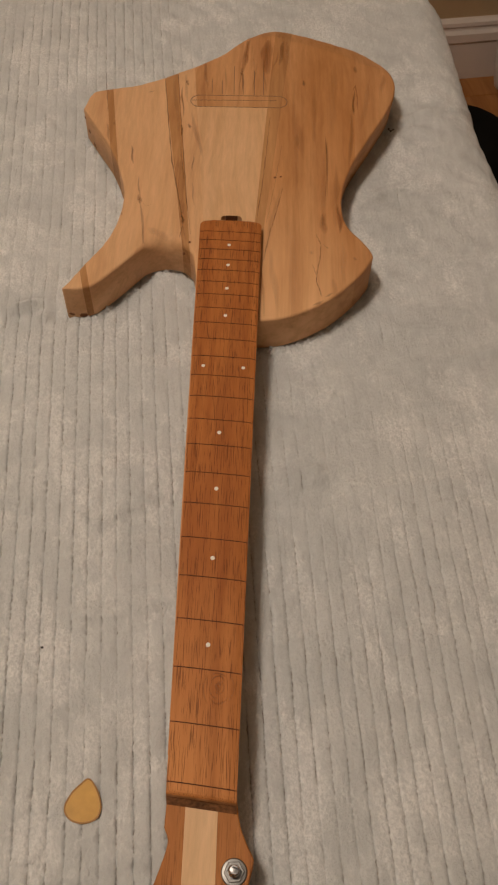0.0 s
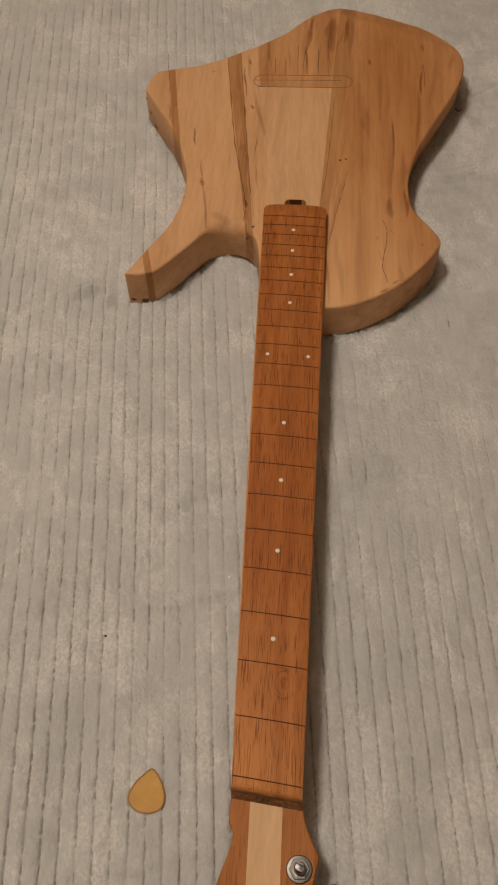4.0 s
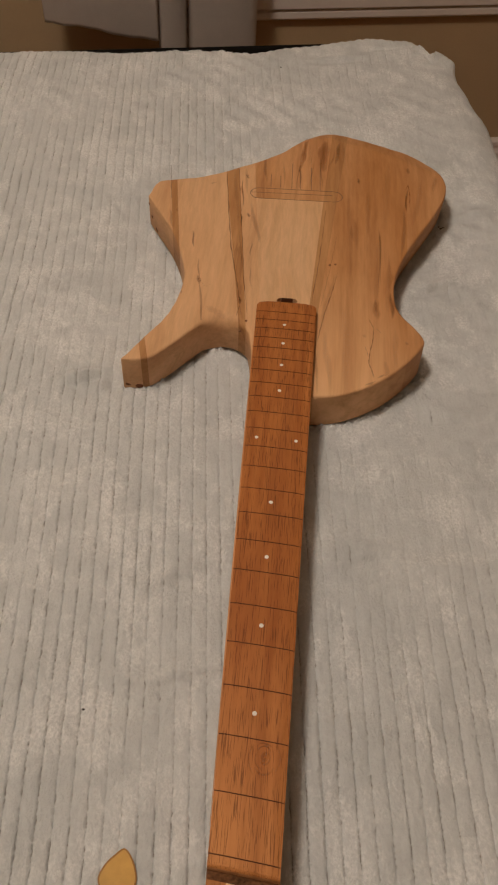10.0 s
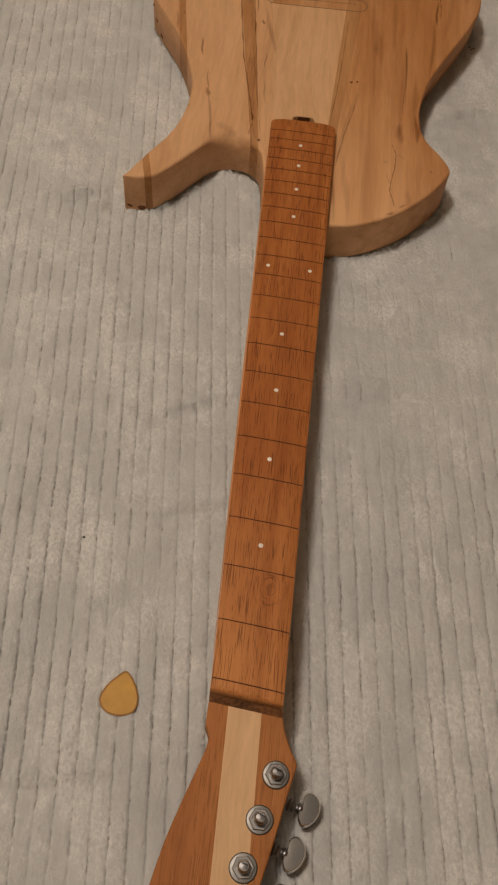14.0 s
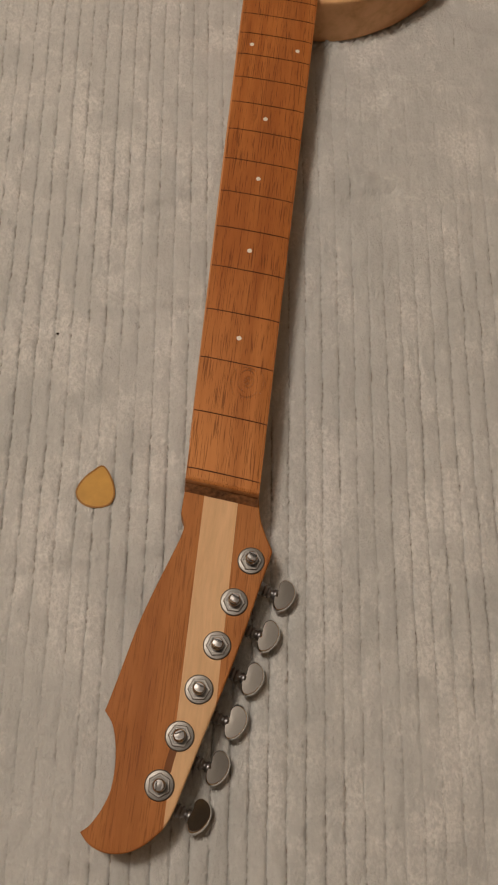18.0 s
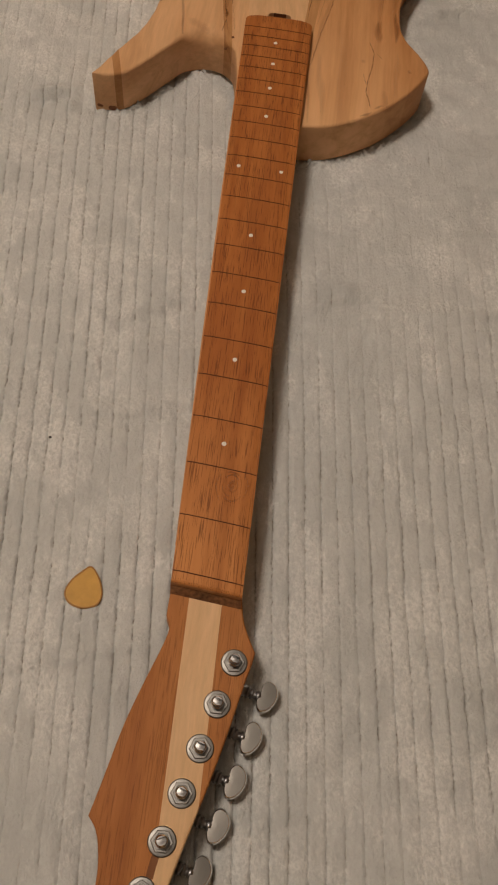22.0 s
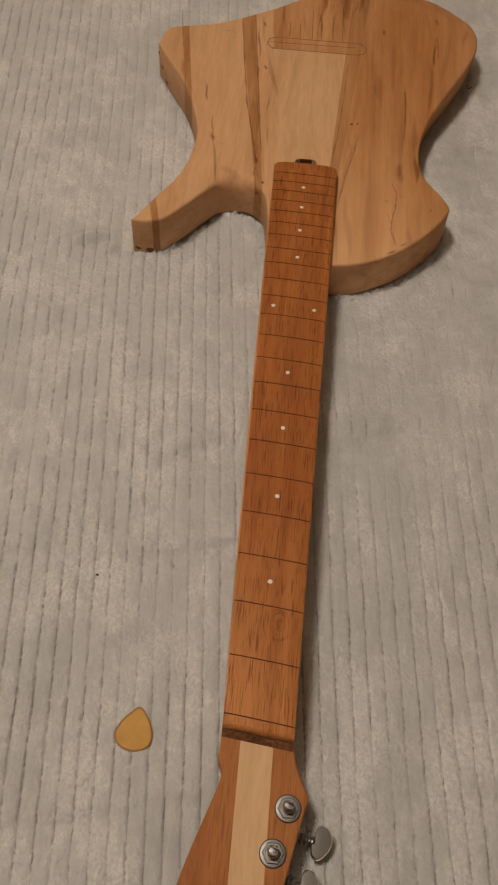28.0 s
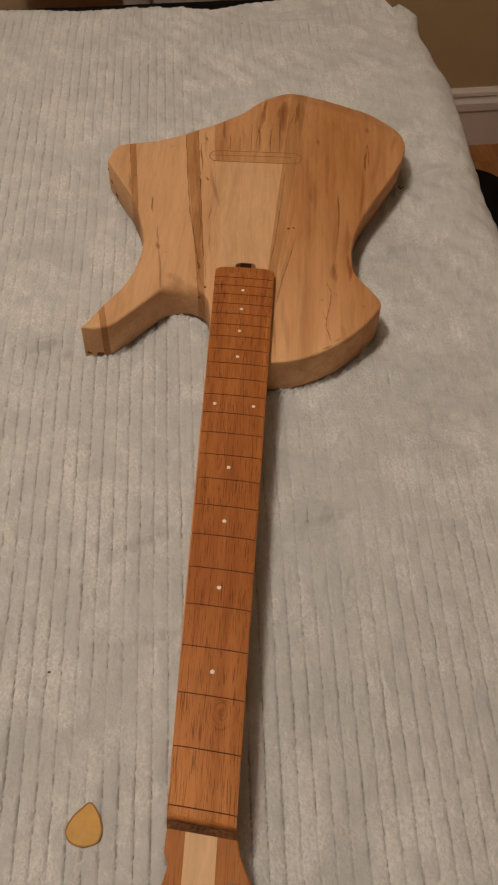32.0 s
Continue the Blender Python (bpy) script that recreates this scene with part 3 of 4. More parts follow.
    # single tufts where the pile is ruffled
    for cx, cy, wide, long, high in ((0.119, 0.229, 5, 5, 2.6), (0.142, 0.211, 5, 8, 2.8), (0.085, 0.134, 4, 10, 1.8), (0.109, 0.137, 4, 9, 1.8), (0.146, 0.302, 4, 14, 2.4), (0.235, 0.361, 12, 6, 2.0), (0.206, 0.181, 7, 6, 2.0), (0.165, 0.248, 5, 8, 1.6), (0.122, -0.091, 9, 6, 1.8), (-0.066, 0.369, 4, 12, 2.2), (-0.110, -0.016, 8, 5, 1.6)):
        Z += 0.001 * high * (0.7 + 0.5 * np.clip(bead[row, col], -1, 1)) * np.exp(-((XR - cx) / (0.001 * wide)) ** 2 - ((YR - cy) / (0.001 * long)) ** 2)
    # a puckered fold at the far corner
    Z += 0.011 * np.exp(-((XR - 0.390) / 0.011) ** 2 - ((YR - 1.03) / 0.035) ** 2)
    Z -= 0.007 * np.exp(-((XR - 0.369) / 0.007) ** 2 - ((YR - 1.045) / 0.022) ** 2)
    # a bald crease near the hem
    Z -= 0.003 * np.exp(-((XR - 0.300) / 0.024) ** 2 - ((YR - 1.055 - 0.1 * (XR - 0.3)) / 0.004) ** 2)
    # the long side bends over the mattress and hangs
    brim = 0.363 + 0.003 * np.sin(YR * 9.0 + 0.6) - 0.020 * np.clip((0.85 - YR) / 0.25, 0, 1) + 0.003 * np.exp(-((YR - 0.90) / 0.06) ** 2)
    over = np.clip(XR - brim, 0, None)
    rad = 0.040
    ang = np.minimum(over / rad, 1.35)
    rest = over - ang * rad
    XR = np.where(over > 0, brim + rad * np.sin(ang) + rest * math.cos(1.35), XR) + np.where(over > 0, Z * np.sin(ang), 0)
    Z = np.where(over > 0, Z * np.cos(ang) - rad * (1 - np.cos(ang)) - rest * math.sin(1.35), Z)
    # the far hem waves, each rib ends in a small round tuft, and the corner is drawn in
    hem_y = np.interp(XR, (-1.1, -0.226, -0.149, -0.071, -0.032, 0.008, 0.047, 0.087, 0.119, 0.142, 0.168, 0.208, 0.251, 0.294, 0.350, 0.362, 0.369, 0.377, 0.383, 0.390, 0.397, 0.45),
                      (1.08, 1.082, 1.083, 1.074, 1.073, 1.077, 1.076, 1.070, 1.061, 1.063, 1.073, 1.075, 1.086, 1.094, 1.083, 1.060, 1.034, 1.041, 1.054, 1.061, 1.056, 1.02))
    hem = np.clip((V - 1.0) / 0.094, 0, 1)
    YR = np.where(V > 1.0, 1.0 + hem * (hem_y - 1.0), YR) - hem ** 6 * 0.0042 * (2 * d / pitch) ** 2 * (XR < 0.36)
    Z = Z - 0.005 * hem ** 8 * (XR < 0.36)
    rows_, cols = U.shape
    top = np.stack([XR, YR, Z], -1).reshape(-1, 3)
    low = top.copy()
    low[:, 2] -= 0.007
    edge = np.r_[np.arange(cols), np.arange(1, rows_) * cols + cols - 1, (rows_ - 1) * cols + np.arange(cols - 2, -1, -1), np.arange(rows_ - 2, 0, -1) * cols]
    i = (np.arange(rows_ - 1)[:, None] * cols + np.arange(cols - 1)[None]).ravel()
    quads = np.stack([i, i + 1, i + cols + 1, i + cols], -1)
    n = len(top)
    rim = np.stack([edge, n + np.arange(len(edge)), n + (np.arange(len(edge)) + 1) % len(edge), np.roll(edge, -1)], -1)
    verts = np.concatenate([top, low[edge]])
    faces = np.concatenate([quads, rim])
    mesh = bpy.data.meshes.new("blanket")
    mesh.vertices.add(len(verts))
    mesh.vertices.foreach_set("co", verts.astype(np.float32).ravel())
    mesh.loops.add(faces.size)
    mesh.loops.foreach_set("vertex_index", faces.astype(np.int32).ravel())
    mesh.polygons.add(len(faces))
    mesh.polygons.foreach_set("loop_start", np.arange(0, faces.size, 4, dtype=np.int32))
    mesh.polygons.foreach_set("use_smooth", np.ones(len(faces), dtype=bool))
    mesh.update(calc_edges=True)
    rib = mesh.attributes.new("rib", "FLOAT", "POINT")
    rib.data.foreach_set("value", np.concatenate([idx.ravel(), idx.ravel()[edge]]).astype(np.float32))
    # how much painted shade each groove gets in the material
    groove_shade = dash * np.clip(open_ * 1.3, 0, 1) * np.exp(-(d / 0.00034) ** 2)
    mark = mesh.attributes.new("groove_shade", "FLOAT", "POINT")
    mark.data.foreach_set("value", np.concatenate([groove_shade.ravel(), groove_shade.ravel()[edge]]).astype(np.float32))
    mesh.materials.append(PLUSH)
    return tagged(new("blanket", mesh), "light grey ribbed plush blanket spread over the bed", "blanket")


at_room(blanket())
# ---- the guitar ----
from mathutils.bvhtree import BVHTree

SCALE = 0.648
BOARD, TOP, HEAD = 0.048, 0.040, 0.035     # heights of the fretboard, the body's face and the headstock's face


def fret_y(n):
    return SCALE * (1 - 2 ** (-n / 12))


guitar = tagged(new("electric_guitar"), "unfinished bare-wood electric guitar lying face up on a blanket", "guitar")

def body_round(p):
    """The edge is barely broken, a little unevenly, and scooped where the cutaway meets the neck."""
    d = (p - Vector((-0.056, 0.466))).length
    return 0.0021 + 0.0005 * math.sin(410 * p.x + 260 * p.y) + 0.0128 * math.exp(-(d / 0.017) ** 2)


def body_under(p):
    """The back is cut away along the waist."""
    return 0.0050 * max(0.0, min(1.0, (p.x - 0.08) / 0.02)) * math.exp(-((p.y - 0.62) / 0.075) ** 4)


def body_fall(p):
    """A long flat bevel at the tail, where the arm rests."""
    k = max(0.0, min(1.0, (p.y - 0.722) / 0.03)) * max(0.0, min(1.0, (p.x - 0.004) / 0.035))
    return 0.021 * k, 0.0048 * k


def sand(bm):
    """The long bevel at the tail was sanded down to paler wood."""
    for f in bm.faces:
        c = f.calc_center_median()
        if c.y > 0.722 and c.x > 0.02 and TOP - 0.0052 < c.z < TOP - 0.0001 and 0.6 < abs(f.normal.z) < 0.9995:
            f.material_index = 1


body = new("body")
body.parent = guitar
tagged(body, "pale laminated maple body with brown streaks, unsanded")
full = slab(body_outline, 0.0015, TOP, body_round, 0.003, body_under, body_fall)
SURFACE = BVHTree.FromBMesh(full)
# glue lines: a point and the way along which each runs
SEAMS = [((-0.134, 0.680), (-0.150, 1)), ((-0.1275, 0.680), (-0.150, 1)), ((-0.0535, 0.540), (-0.140, 1)), ((-0.045, 0.545), (-0.108, 1)), ((-0.040, 0.655), (-0.0915, 1)),
         ((0.031, 0.657), (0.055, 1)), ((0.045, 0.658), (0.085, 1)), ((0.121, 0.700), (0.04, 1))]
PLANKS = [PALE, BROWN, PALE, BROWN, PALE, CREAM, BROWN, AMBER, TAN]
for k, material in enumerate(PLANKS):
    bm = full.copy()
    if k > 0:
        cut(bm, *SEAMS[k - 1], 1)
    if k < len(SEAMS):
        cut(bm, *SEAMS[k], -1)
    if k == 5:
        upper = bm.copy()
        cut(upper, (0, 0.6565), (1, 0), -1)
        for piece in islands(upper):
            sand(piece)
            part("plank", piece, (TAN, PALE), body)
        cut(bm, (0, 0.6565), (1, 0), 1)
        # the truss rod channel runs out behind the fretboard
        for point, way in (((-0.009, 0.48), (0, 1)), ((0.010, 0.48), (0, 1)), ((0, 0.496), (1, 0)), ((0, 0.44), (1, 0))):
            no = Vector((way[1], -way[0], 0))
            bmesh.ops.bisect_plane(bm, geom=list(bm.verts) + list(bm.edges) + list(bm.faces), dist=1e-6, plane_co=(*point, 0), plane_no=no)
        inside = [f for f in bm.faces if f.normal.z > 0.9 and -0.0092 < f.calc_center_median().x < 0.0102 and 0.44 < f.calc_center_median().y < 0.4962 and f.calc_center_median().z > 0.039]
        if inside:
            deep = bmesh.ops.extrude_face_region(bm, geom=inside)
            bmesh.ops.delete(bm, geom=inside, context="FACES")
            moved = [g for g in deep["geom"] if isinstance(g, bmesh.types.BMVert)]
            bmesh.ops.translate(bm, verts=moved, vec=(0, 0, -0.007))
            for f in bm.faces:
                c = f.calc_center_median()
                if -0.0095 < c.x < 0.0105 and 0.439 < c.y < 0.4965 and 0.030 < c.z < 0.0398:
                    f.material_index = 1
        part("plank", bm, (CREAM, HOLE), body, "palest centre plank with the truss rod channel")
        continue
    for piece in islands(bm):
        low_ = max(v.co.y for v in piece.verts) < 0.50
        if k == 0 and low_:
            # the horn shows another thin brown layer
            for lo, hi, layer in ((None, -0.1255, PALE), (-0.1255, -0.1195, BROWN), (-0.1195, None, PALE)):
                bit = piece.copy()
                if lo is not None:
                    cut(bit, (lo, 0.412), (-0.25, 1), 1)
                if hi is not None:
                    cut(bit, (hi, 0.412), (-0.25, 1), -1)
                part("plank", bit, layer, body)
            piece.free()
            continue
        sand(piece)
        part("plank", piece, (PALE if k == 1 and low_ else material, PALE), body)
full.free()
# the channel's end was cut with a round bit
for x, sx in ((-0.009, 1), (0.010, -1)):
    bm, r = bmesh.new(), 0.0042
    rim = [(x + sx * r * (1 - math.sin(a)), 0.496 - r * (1 - math.cos(a))) for a in (math.pi / 2 * k / 8 for k in range(9))]
    low, high = ([bm.verts.new((px, py, z)) for px, py in [(x - sx * 0.0002, 0.4962)] + rim] for z in (0.0325, TOP + 0.00004))
    for k in range(10):
        bm.faces.new((low[k], low[(k + 1) % 10], high[(k + 1) % 10], high[k]))
    bm.faces.new(low[::-1])
    bm.faces.new(high)
    part("channel_corner", bm, CREAM, body)


def ribbon(points, width, height, closed=False, taper=False):
    """A flat line of a given width and thickness along points that lie on a face."""
    bm = bmesh.new()
    n = len(points)
    rows = []
    for i, p in enumerate(points):
        a, b = points[i - 1] if (closed or i) else p, points[(i + 1) % n] if (closed or i < n - 1) else p
        d = (Vector(b) - Vector(a)).normalized()
        s = Vector((-d.y, d.x, 0)) * width / 2 * (0.15 + 0.85 * math.sin(math.pi * i / (n - 1)) if taper else 1.0)
        q = Vector(p)
        rows.append([bm.verts.new(v) for v in (q + s, q + s * 0.8 + Vector((0, 0, height)), q - s * 0.8 + Vector((0, 0, height)), q - s)])
    for i in range(n if closed else n - 1):
        a, b = rows[i], rows[(i + 1) % n]
        for k in range(4):
            bm.faces.new((a[k], a[(k + 1) % 4], b[(k + 1) % 4], b[k]))
    if not closed:
        bm.faces.new(rows[0])
        bm.faces.new(rows[-1][::-1])
    return bm


# pencil layout for the bridge and the strings
stadium = []
for k in range(13):
    a = -math.pi / 2 + math.pi * k / 12
    stadium.append((0.0415 + 0.0095 * math.cos(a), 0.667 + 0.0095 * math.sin(a), TOP - 0.00005))
for k in range(13):
    a = math.pi / 2 + math.pi * k / 12
    stadium.append((-0.0375 + 0.0095 * math.cos(a), 0.6655 + 0.0095 * math.sin(a), TOP - 0.00005))
part("pencil_outline", ribbon(stadium, 0.0008, 0.00018, True), GRAPHITE, body, "pencilled bridge outline")
part("pencil_line", ribbon([(-0.046, 0.6665, TOP), (0.040, 0.669, TOP)], 0.0006, 0.00014), GRAPHITE, body)
part("pencil_line", ribbon([(-0.042, 0.6560, TOP), (0.043, 0.6575, TOP)], 0.0007, 0.00014), GRAPHITE, body)
for x, y in ((-0.026, 0.703), (-0.0155, 0.701), (-0.0035, 0.727), (0.0060, 0.713), (0.0175, 0.720), (0.0270, 0.717)):
    part("string_mark", ribbon([(x, 0.6775, TOP), (x - 0.001, y, TOP)], 0.0006, 0.00014), GRAPHITE, body)
# screw holes as thin solid discs, the shade inside put into their dark colour
for x, y, r in ((0.0396, 0.5501, 0.0014), (0.0450, 0.5516, 0.0011), (-0.0354, 0.4603, 0.0013), (-0.0397, 0.4461, 0.0012)):
    part("screw_hole_disc", lathe(bmesh.new(), [(r, TOP - 0.0005), (r, TOP + 0.00015), (r * 0.5, TOP + 0.0001)], pose(x, y, 0), 12), HOLE, body)

# cracks and dark streaks in the planks, in millimetres: start x and y, run in x and y, width, depth of colour
# the sixth left mark paints the soft shade of the cutaway's scoop
STREAKS_LEFT = [(-100, 590, 4, -24, 2, 0.6), (-89, 545, 4, -28, 1.5, 0.4), (-86, 520, 2, -11, 4, 0.75), (-84, 511, 9, -58, 2.5, 0.5), (-91, 677, 6, 3, 2, 0.35), (-73, 476, 16, -9, 9, 0.25), (-100, 497, 1, -4, 2.4, 0.5), (-128, 625, 6, -27, 3, 0.4), (-121, 628, 1, -6, 2.5, 0.4)]
STREAKS_BAND = [(-57, 684, 4, -43, 2.2, 0.85), (-54, 627, 2, -18, 2, 0.75), (-39, 578, 0, -21, 1.4, 0.6), (-53, 699, 2, -8, 3, 0.5), (-47, 627, 2, -6, 3, 0.6), (-44, 493, 1, -10, 3, 0.85), (-38, 537, 4, -29, 1.6, 0.4), (-44, 640, 13, -61, 4.5, 0.4), (-66, 699, 14, -111, 5, 0.3), (-56, 712, 6, -48, 4, 0.35), (-36, 731, 4, -39, 3.5, 0.5)]
STREAKS_TAIL = [(10, 779, -6, -62, 6, 0.95), (4, 720, 1, -42, 2.4, 0.65), (2, 719, 0, -40, 1.2, 0.5), (30, 772, -1, -53, 12, 0.85), (47, 772, -4, -38, 4.5, 0.7), (42, 754, -6, -30, 3, 0.35), (18, 724, -2, -42, 1.6, 0.35), (26, 734, 3, -50, 2, 0.35), (-14, 728, 2, -50, 2, 0.25), (51, 770, 2, -44, 5, 0.25)]
STREAKS_WAIST = [(120, 687, -2, -35, 2.6, 0.85), (123, 731, 0, -10, 4, 0.55), (117, 657, -6, -84, 4, 0.5), (68, 704, 1, -9, 3, 0.6), (63, 626, 3, -44, 7, 0.3), (58, 677, 2, -130, 5, 0.22), (89, 617, -0, -84, 2, 0.5), (88, 596, -4, -100, 6, 0.3), (84, 500, 0, -24, 7, 0.6), (98, 512, 1, -32, 5, 0.95), (98, 565, -3, -80, 6, 0.35), (79, 696, -2, -92, 6, 0.25), (101, 732, -6, -106, 8, 0.2), (137, 704, -12, -74, 6, 0.25), (152, 716, -3, -28, 6, 0.35)]
STREAKS_BOUT = [(46, 541, -16, -98, 4, 0.25), (37, 448, 6, -63, 6, 0.22), (54, 480, 2, -94, 9, 0.15), (100, 462, 0, -44, 5, 0.2), (72, 453, 1, -4, 4, 0.3), (110, 447, 1, -4, 3, 0.35), (91, 417, 2, -27, 5, 0.25), (73, 389, 8, 5, 2, 0.5), (84, 399, 5, 4, 2, 0.4), (27, 438, 5, -61, 3, 0.3)]
CRACKS = [([(-76, 703), (-65, 615), (-59, 569), (-49, 517), (-43, 485)], 0.8, 0.6), ([(-63, 712), (-57, 655), (-52, 610), (-46, 555), (-40, 500)], 0.7, 0.55), ([(-138, 708), (-134, 678), (-129, 645)], 0.7, 0.5), ([(-52, 588), (-46, 543), (-35, 470)], 0.45, 0.42), ([(-43, 481), (-45, 466)], 0.6, 0.59), ([(-43, 481), (-40, 467)], 0.4, 0.42), ([(-85, 515), (-78, 505), (-73, 508)], 0.4, 0.26), ([(34, 643), (31, 589), (28, 543), (23, 488)], 0.5, 0.51), ([(46, 600), (40, 545), (32, 486)], 0.4, 0.3), ([(47, 537), (42, 507), (36, 478), (30, 439)], 0.5, 0.42), ([(119, 690), (122, 698), (123, 680), (122, 658)], 0.5, 0.72), ([(90, 606), (88, 551), (85, 504)], 0.4, 0.3), ([(77, 474), (81, 462), (80, 445), (77, 429), (76, 416), (79, 406), (80, 399)], 0.55, 0.68), ([(83, 462), (88, 456)], 0.5, 0.42), ([(73, 437), (76, 424)], 0.45, 0.38), ([(17, 682), (17, 721), (13, 765)], 0.35, 0.26)]


def on_face(x, y, lift):
    """A place just over the body's face."""
    hit_ = SURFACE.ray_cast(Vector((x, y, 0.1)), Vector((0, 0, -1)))[0]
    return Vector((x, y, (hit_.z if hit_ else TOP) + lift))


def streak(x, y, dx, dy, wide, depth, k):
    """A stain along the grain, fading to its sides and ends, a tenth of a millimetre proud at most."""
    bm = bmesh.new()
    soft, deep = bm.verts.layers.float.new("soft"), bm.verts.layers.float.new("depth")
    x, y, dx, dy = x - 0.1 * dx, y - 0.1 * dy, 1.2 * dx, 1.2 * dy
    n, across = 20, (-1, -0.5, 0, 0.5, 1)
    side = Vector((-dy, dx)).normalized() * wide * 0.00062
    rows = []
    for i in range(n + 1):
        t = i / n
        wob = 0.0006 * math.sin(7 * t + 1.7 * k) * min(1.0, abs(dy) / 30)
        p = Vector((x + dx * t, y + dy * t)) * 0.001 + side.normalized() * wob
        row = []
        if SURFACE.ray_cast(Vector((p.x, p.y, 0.1)), Vector((0, 0, -1)))[0] is None:
            continue
        for c in across:
            q = p + side * c * (0.45 + 0.55 * math.sin(math.pi * t) + 0.12 * math.sin(11 * t + k))
            v = bm.verts.new(on_face(q.x, q.y, 0.00007 + 0.00003 * (k % 5)))
            v[soft] = (1 - abs(c) ** 1.6) * math.sin(math.pi * (0.03 + 0.94 * t)) ** 0.7
            v[deep] = depth * (0.85 if wide < 3.5 else 0.62)
            row.append(v)
        rows.append(row)
    for a, b in zip(rows, rows[1:]):
        for j in range(4):
            bm.faces.new((a[j], a[j + 1], b[j + 1], b[j])).smooth = True
    return bm


for k, values in enumerate(STREAKS_LEFT + STREAKS_BAND + STREAKS_TAIL + STREAKS_WAIST + STREAKS_BOUT):
    part("streak", streak(*values, k), STAIN, body)


def crack(points, wide, depth):
    """A thin wandering crack through points given in millimetres, darker than the stains."""
    bm = bmesh.new()
    soft, deep = bm.verts.layers.float.new("soft"), bm.verts.layers.float.new("depth")
    line = []
    for a, b in zip(points, points[1:]):
        line += [Vector(a).lerp(Vector(b), k / 8) for k in range(8)]
    line.append(Vector(points[-1]))
    rows = []
    for i, p in enumerate(line):
        d = line[min(i + 1, len(line) - 1)] - line[max(i - 1, 0)]
        side = Vector((-d.y, d.x)).normalized()
        p = p + side * 0.22 * math.sin(2.3 * i + 0.7 * math.sin(i))
        w = wide * (0.75 + 0.35 * math.sin(1.3 * i)) * min(1.0, 0.3 + 0.25 * min(i, len(line) - 1 - i))
        row = []
        for c in (-1, 0, 1):
            q = (p + side * c * w) * 0.001
            v = bm.verts.new(on_face(q.x, q.y, 0.00022))
            v[soft], v[deep] = 1.15 - 0.9 * c * c, depth
            row.append(v)
        rows.append(row)
    for a, b in zip(rows, rows[1:]):
        for j in range(2):
            bm.faces.new((a[j], a[j + 1], b[j + 1], b[j]))
    return bm


for points, wide, depth in CRACKS:
    part("crack", crack(points, wide, depth), STAIN, body)

# charred chips low on the sides of the horn and the wing
for x, y, z, turn, size in ((-0.136, 0.4003, 0.0085, 2, 0.0045), (-0.1262, 0.4008, 0.0065, 10, 0.0060), (-0.1500, 0.6415, 0.018, -62, 0.0050), (-0.1440, 0.6310, 0.009, -60, 0.0058), (-0.1535, 0.6470, 0.030, -60, 0.0030)):
    bm = bmesh.new()
    bmesh.ops.create_icosphere(bm, subdivisions=2, radius=1.0)
    for v in bm.verts:
        v.co *= 1 + 0.25 * math.sin(5 * v.co.x + 40 * x) * math.sin(6 * v.co.z)
        v.co = Vector((v.co.x * size * 0.62, v.co.y * 0.0006, v.co.z * size * 0.38))
    bm.transform(pose(x, y, z, 0, 8, turn))
    part("chip", bm, HOLE, body, "dark charred chip")

# ---- neck, fretboard and headstock ----
def half_width(y):
    return 0.0207 + 0.0141 * y


bm = bmesh.new()
rings = []
for k in range(40):
    y = 0.004 + (0.455 - 0.004) * k / 39
    w = half_width(y) - 0.0004
    heel = max(0.0, (y - 0.36) / 0.095)
    depth = 0.020 + 0.004 * y / 0.45 - 0.006 * heel
    ring = []
    for j in range(17):
        a = math.pi * j / 16
        ring.append(bm.verts.new((0.0008 + w * math.cos(a), y, 0.0415 - depth * math.sin(a) ** 0.8)))
    rings.append(ring)
for a, b in zip(rings, rings[1:]):
    for j in range(16):
        bm.faces.new((a[j], a[j + 1], b[j + 1], b[j])).smooth = True
    bm.faces.new((a[0], b[0], b[16], a[16]))
bm.faces.new(rings[0])
bm.faces.new(rings[-1][::-1])
neck = part("neck", bm, NECKWOOD, guitar, "round-backed reddish neck")
edge = [(-half_width(0.02 + 0.43 * k / 20) + 0.0001, 0.02 + 0.43 * k / 20, 0.0415) for k in range(21)]
part("neck_edge", ribbon(edge, 0.0016, 0.0008, False, True), TAN, neck, "pale strip along the side of the neck")


